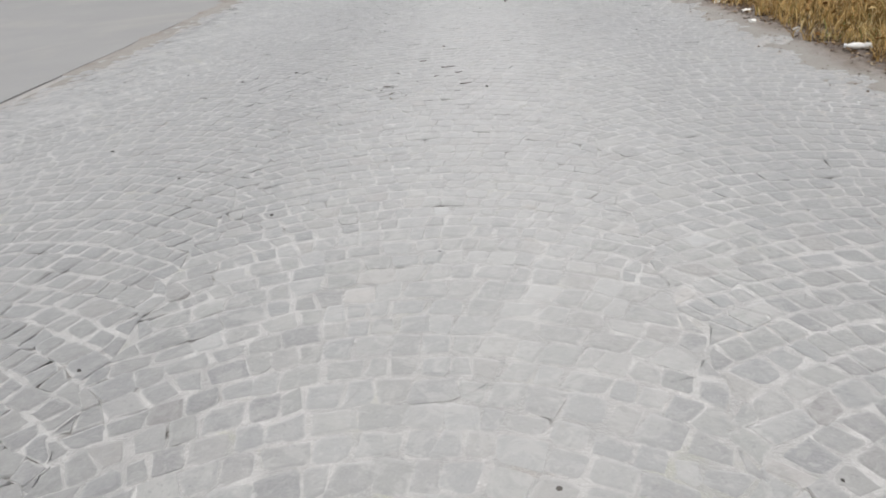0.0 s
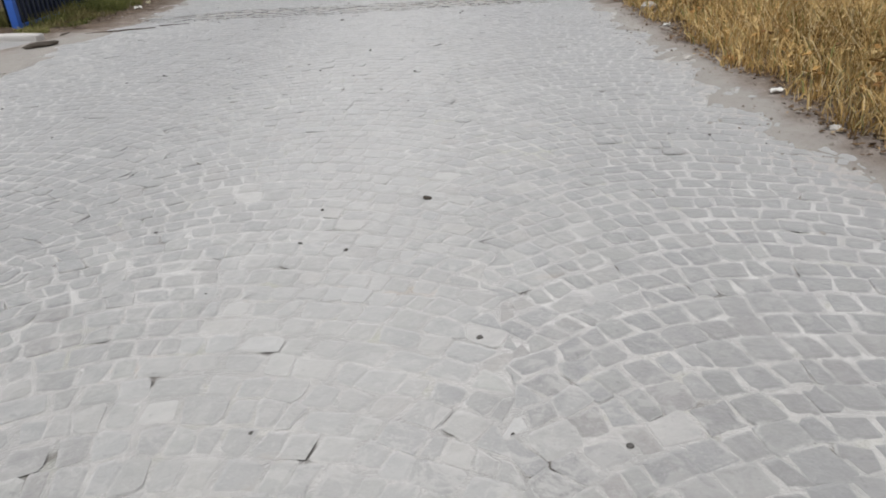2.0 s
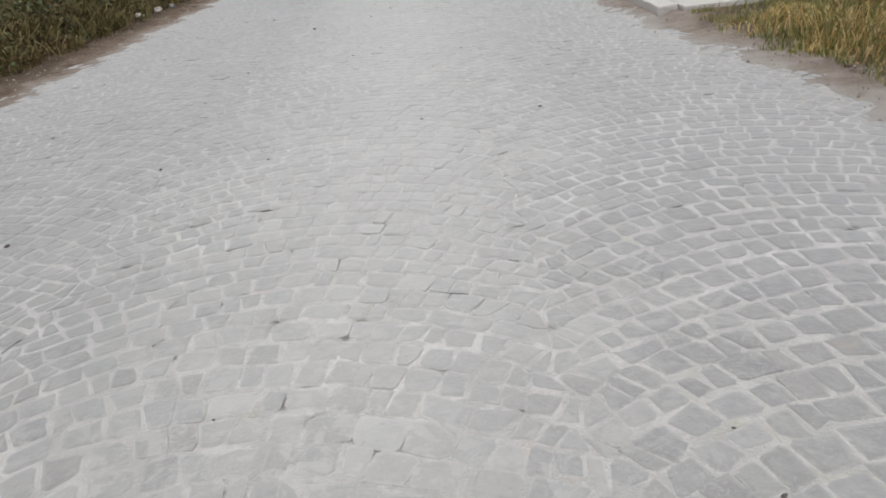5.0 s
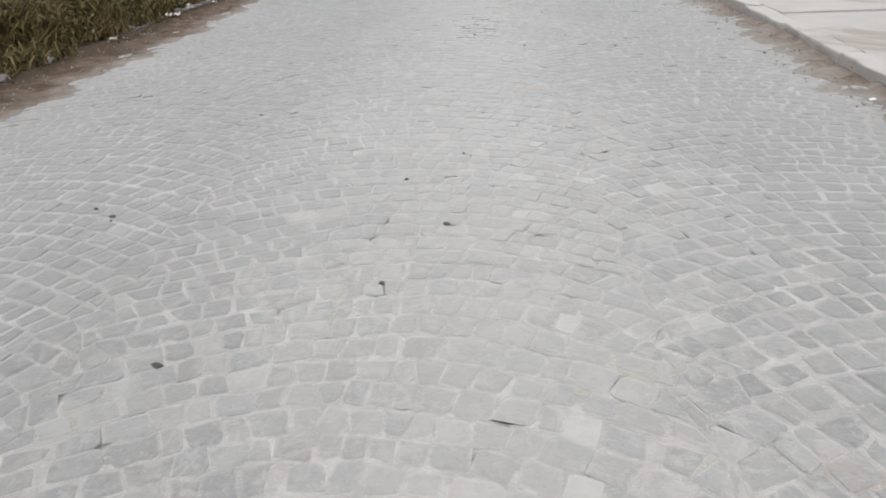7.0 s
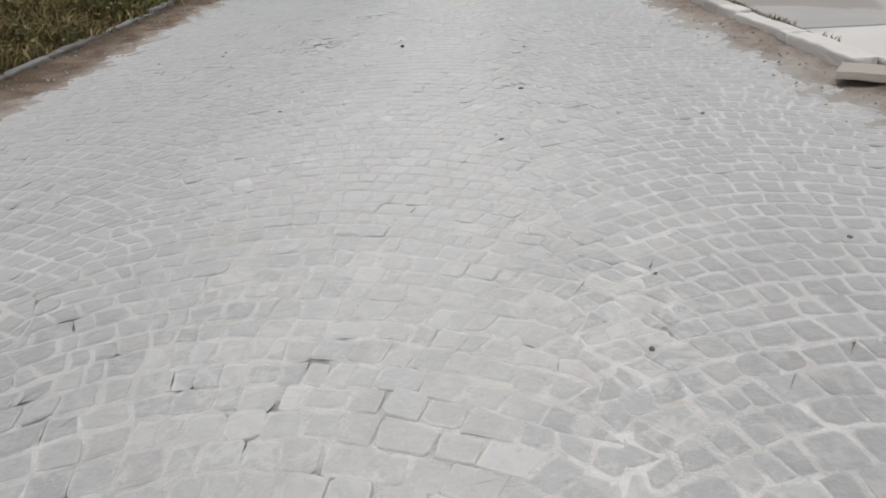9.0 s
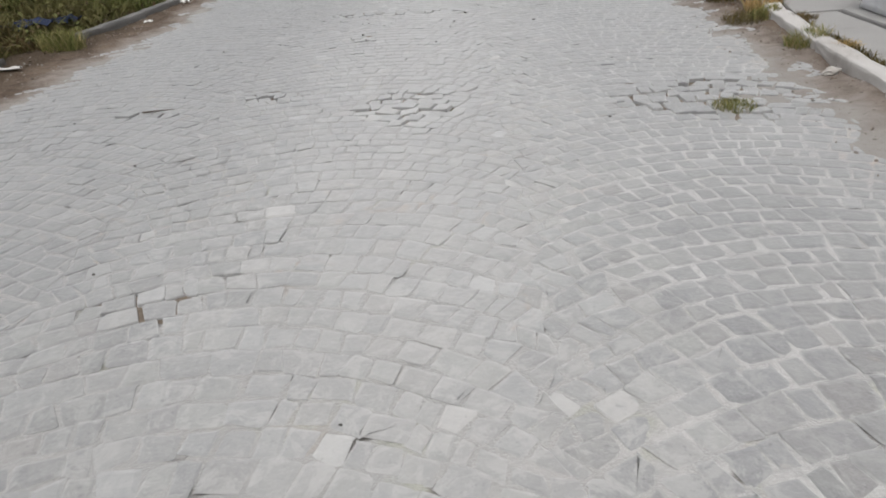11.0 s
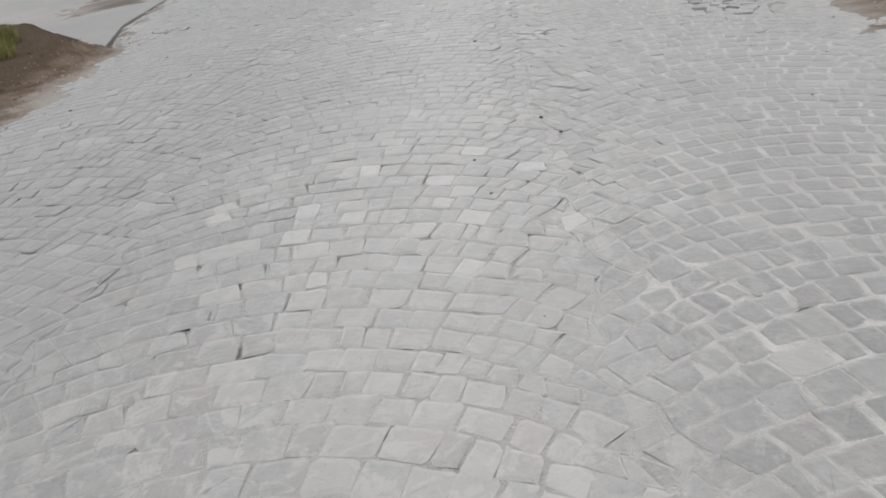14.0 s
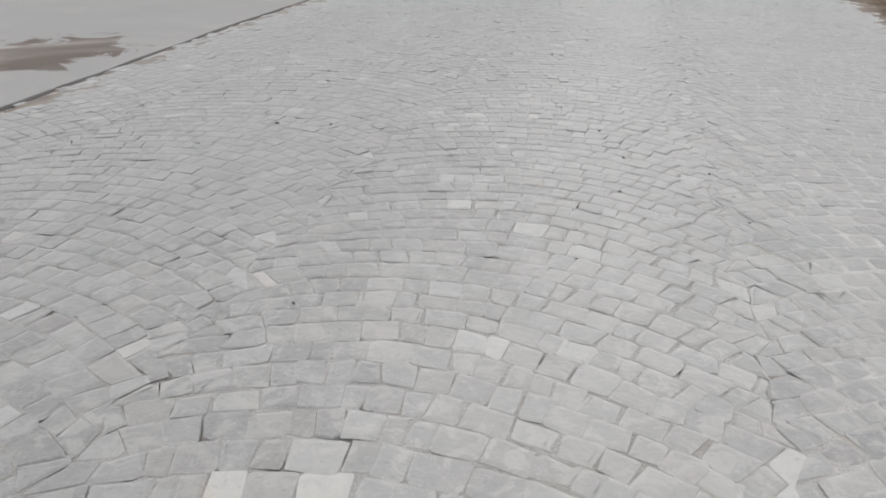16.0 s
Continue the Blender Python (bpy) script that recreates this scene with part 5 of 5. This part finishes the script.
def lay_setts(y_from, y_to):
    """Corner points (n, 4, 2) of all setts, row by row along each arc."""
    half, rise, pitch, out = 0.725, 0.25, 0.092, []
    for xc in (-3.125, -1.675, -0.225, 1.225, 2.675):
        u = np.linspace(-half, half, 200)
        curve = lambda v: rise * (1 - (v / half) ** 2)
        arc = np.concatenate([[0], np.cumsum(np.hypot(np.diff(u), np.diff(curve(u))))])
        y = y_from - rise + rng.uniform(0, pitch)
        while y < y_to:
            step = pitch * rng.uniform(0.9, 1.1)
            n = rng.integers(19, 23) if y < 35 else rng.integers(18, 21)
            w = rng.uniform(0.62, 1.38, n)
            cut = np.interp(np.concatenate([[0], np.cumsum(w)]) / w.sum() * arc[-1], arc, u)
            slope = -2 * rise * cut / half ** 2
            c = 1 / np.sqrt(1 + slope ** 2)
            low = np.stack([cut, y + curve(cut)], 1)
            high = low + np.stack([-slope * c, c], 1) * (step * c)[:, None]
            high[[0, -1]] = low[[0, -1]] + (0, step)
            q = np.stack([low[:-1], low[1:], high[1:], high[:-1]], 1)
            q[..., 0] += xc
            out.append(q)
            y += step
    q = np.concatenate(out)
    # where arcs meet they interlock, and the whole pattern has shifted a little underfoot
    x, y = q[..., 0].copy(), q[..., 1].copy()
    for sx in SEAMS:
        q[..., 0] += np.clip(1 - np.abs(x - sx) / 0.3, 0, 1) * (0.026 * np.sin(27.0 * y + sx) + 0.016 * np.sin(9.7 * y + 2 * sx))
    rough = np.where(y < 33, 0.0115, 0.0068)
    q[..., 0] += rough * wave(x, y, 21.0, 1.3) + 0.02 * wave(x, y, 1.6, 0.5)
    q[..., 1] += rough * wave(x, y, 23.0, 4.7) + 0.03 * wave(x, y, 1.3, 2.5)
    mid = q.mean(1)
    k = (mid[:, 0] > edge_left(mid[:, 1]) - np.where((mid[:, 1] > 12.6) & (mid[:, 1] < 40), 0.08, -0.03)) & (mid[:, 0] < edge_right(mid[:, 1]) + 0.09)
    return q[k]


setts = lay_setts(-0.6, 51.5)
setts += rng.normal(0, 0.0018, setts.shape)
mid = setts.mean(1)
wash = washed(mid[:, 0], mid[:, 1])
gap = rng.uniform(0.0005, 0.0055, len(mid)) + 0.004 * wash + 0.001 * (mid[:, 1] < 28)
setts = mid[:, None] + (setts - mid[:, None]) * (1 - gap / 0.088)[:, None, None].clip(0.7, 1)
# loosened setts have turned and shifted
swing, shove = rng.normal(0, 0.16, len(mid)) * wash, rng.normal(0, 0.006, (len(mid), 1, 2)) * wash[:, None, None]
away = setts - mid[:, None]
setts = mid[:, None] + shove + np.stack([away[..., 0] * np.cos(swing)[:, None] - away[..., 1] * np.sin(swing)[:, None], away[..., 0] * np.sin(swing)[:, None] + away[..., 1] * np.cos(swing)[:, None]], -1)
loose = wash + 0.6 * np.exp(-((mid[:, 0] + 2.8) / 0.25) ** 2) * ((mid[:, 1] > 4.5) & (mid[:, 1] < 8.5))
in_strip = np.exp(-((mid[:, 1] - 12.64) / 0.19) ** 2)
top = crown(mid[:, 0], mid[:, 1]) + rng.normal(0, 0.0025, len(mid)) * in_strip + np.maximum(rng.normal(0, 1, len(mid)), -1.0) * (0.0008 + 0.004 * loose)
tilt = rng.normal(0, 1, (len(mid), 2)) * (0.009 + 0.045 * loose + 0.04 * in_strip)[:, None]
pale = rng.uniform(0, 1, len(mid)) < np.interp(mid[:, 1], [28, 29, 35, 37], [0.009, 0.018, 0.02, 0.034])
for x, y in PALE_AT:
    pale[np.argmin((mid[:, 0] - x) ** 2 + (mid[:, 1] - y) ** 2)] = True

# eight corners from four, cut more where the setts are rounder
cutoff = rng.uniform(0.02, 0.13, (len(mid), 4, 1)) + np.where(mid[:, 1] < 28, 0.08, 0.0)[:, None, None] * rng.uniform(0, 1, (len(mid), 4, 1))
nxt = np.roll(setts, -1, 1)
ring = np.stack([setts + (nxt - setts) * cutoff, nxt + (setts - nxt) * np.roll(cutoff, -1, 1)], 2).reshape(len(mid), 8, 2)
ring += rng.normal(0, 0.0038, ring.shape)


DEEP = ((1.0, -0.055), (1.0, -0.0036), (0.95, -0.0007), (0.64, 0.0))
BEDDED = ((1.0, -0.0028), (0.72, 0.0))
RIM = {-0.055: 1.0, -0.0028: 1.0, -0.0036: 1.0, -0.0007: 0.8, 0.0: 0.0}


def rims(rings, count):
    """How near each vertex of a sett is to its joint, from 0 to 1."""
    return "rim", np.tile(np.repeat([RIM[dz] for f, dz in rings], 8), count)



def sett_levels(ring, mid, top, tilt, rings=DEEP):
    levels = []
    for f, dz in rings:
        p = mid[:, None] + (ring - mid[:, None]) * f
        z = top[:, None] + dz + ((p - mid[:, None]) * tilt[:, None]).sum(-1) * (dz > -0.05)
        levels.append(np.concatenate([p, z[..., None]], -1))
    return np.concatenate(levels, 1)


SETT_FACES = np.array([[r8 * 8 + k, r8 * 8 + (k + 1) % 8, r8 * 8 + 8 + (k + 1) % 8, r8 * 8 + 8 + k] for r8 in range(3) for k in range(8)] + [[24, 25, 26, 27], [24, 27, 28, 31], [28, 29, 30, 31]])
single = (mid[:, 1] > 12.3) & (mid[:, 1] < 12.95) & (mid[:, 0] < 1.5) & (mid[:, 0] > -1.9)
BEDDED_FACES = SETT_FACES[16:] - 16
standing = (wash > 0.04) | (hollow_at(mid[:, 0], mid[:, 1]) > 0.15)
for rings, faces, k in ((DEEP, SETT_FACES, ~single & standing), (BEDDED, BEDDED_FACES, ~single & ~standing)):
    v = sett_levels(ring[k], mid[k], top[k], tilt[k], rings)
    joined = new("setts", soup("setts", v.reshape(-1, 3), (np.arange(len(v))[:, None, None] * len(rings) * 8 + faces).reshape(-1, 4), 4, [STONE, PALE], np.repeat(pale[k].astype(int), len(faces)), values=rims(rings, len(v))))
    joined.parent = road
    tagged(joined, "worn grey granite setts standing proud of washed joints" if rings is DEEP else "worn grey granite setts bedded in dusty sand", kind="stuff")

# the raised strip across the street, sett by sett, on a few shared shapes
shapes = []
pick = np.random.default_rng(3).choice(np.flatnonzero(single), 12, replace=False)
for i in pick:
    e = setts[i, 1] - setts[i, 0]
    a = -math.atan2(e[1], e[0])
    turn = np.array([[math.cos(a), -math.sin(a)], [math.sin(a), math.cos(a)]])
    local = (ring[i] - mid[i]) @ turn.T
    local = local / np.ptp(local, axis=0)
    v = sett_levels(local[None], np.zeros((1, 2)), np.zeros(1), np.zeros((1, 2)))[0]
    shapes.append([soup("sett", v, SETT_FACES, 4, [m], values=rims(DEEP, 1)) for m in (STONE, PALE)])
for j, i in enumerate(np.flatnonzero(single)):
    e = (setts[i, 1] - setts[i, 0] + setts[i, 2] - setts[i, 3]) / 2
    d = (setts[i, 3] - setts[i, 0] + setts[i, 2] - setts[i, 1]) / 2
    ob = new("sett", shapes[j % 12][int(pale[i])])
    ob.parent = road
    ob.matrix_basis = pose(mid[i, 0], mid[i, 1], top[i], math.degrees(tilt[i, 1]), -math.degrees(tilt[i, 0]), math.degrees(math.atan2(e[1], e[0]))) @ Matrix.Diagonal((float(np.linalg.norm(e)), float(np.linalg.norm(d)), 1, 1))
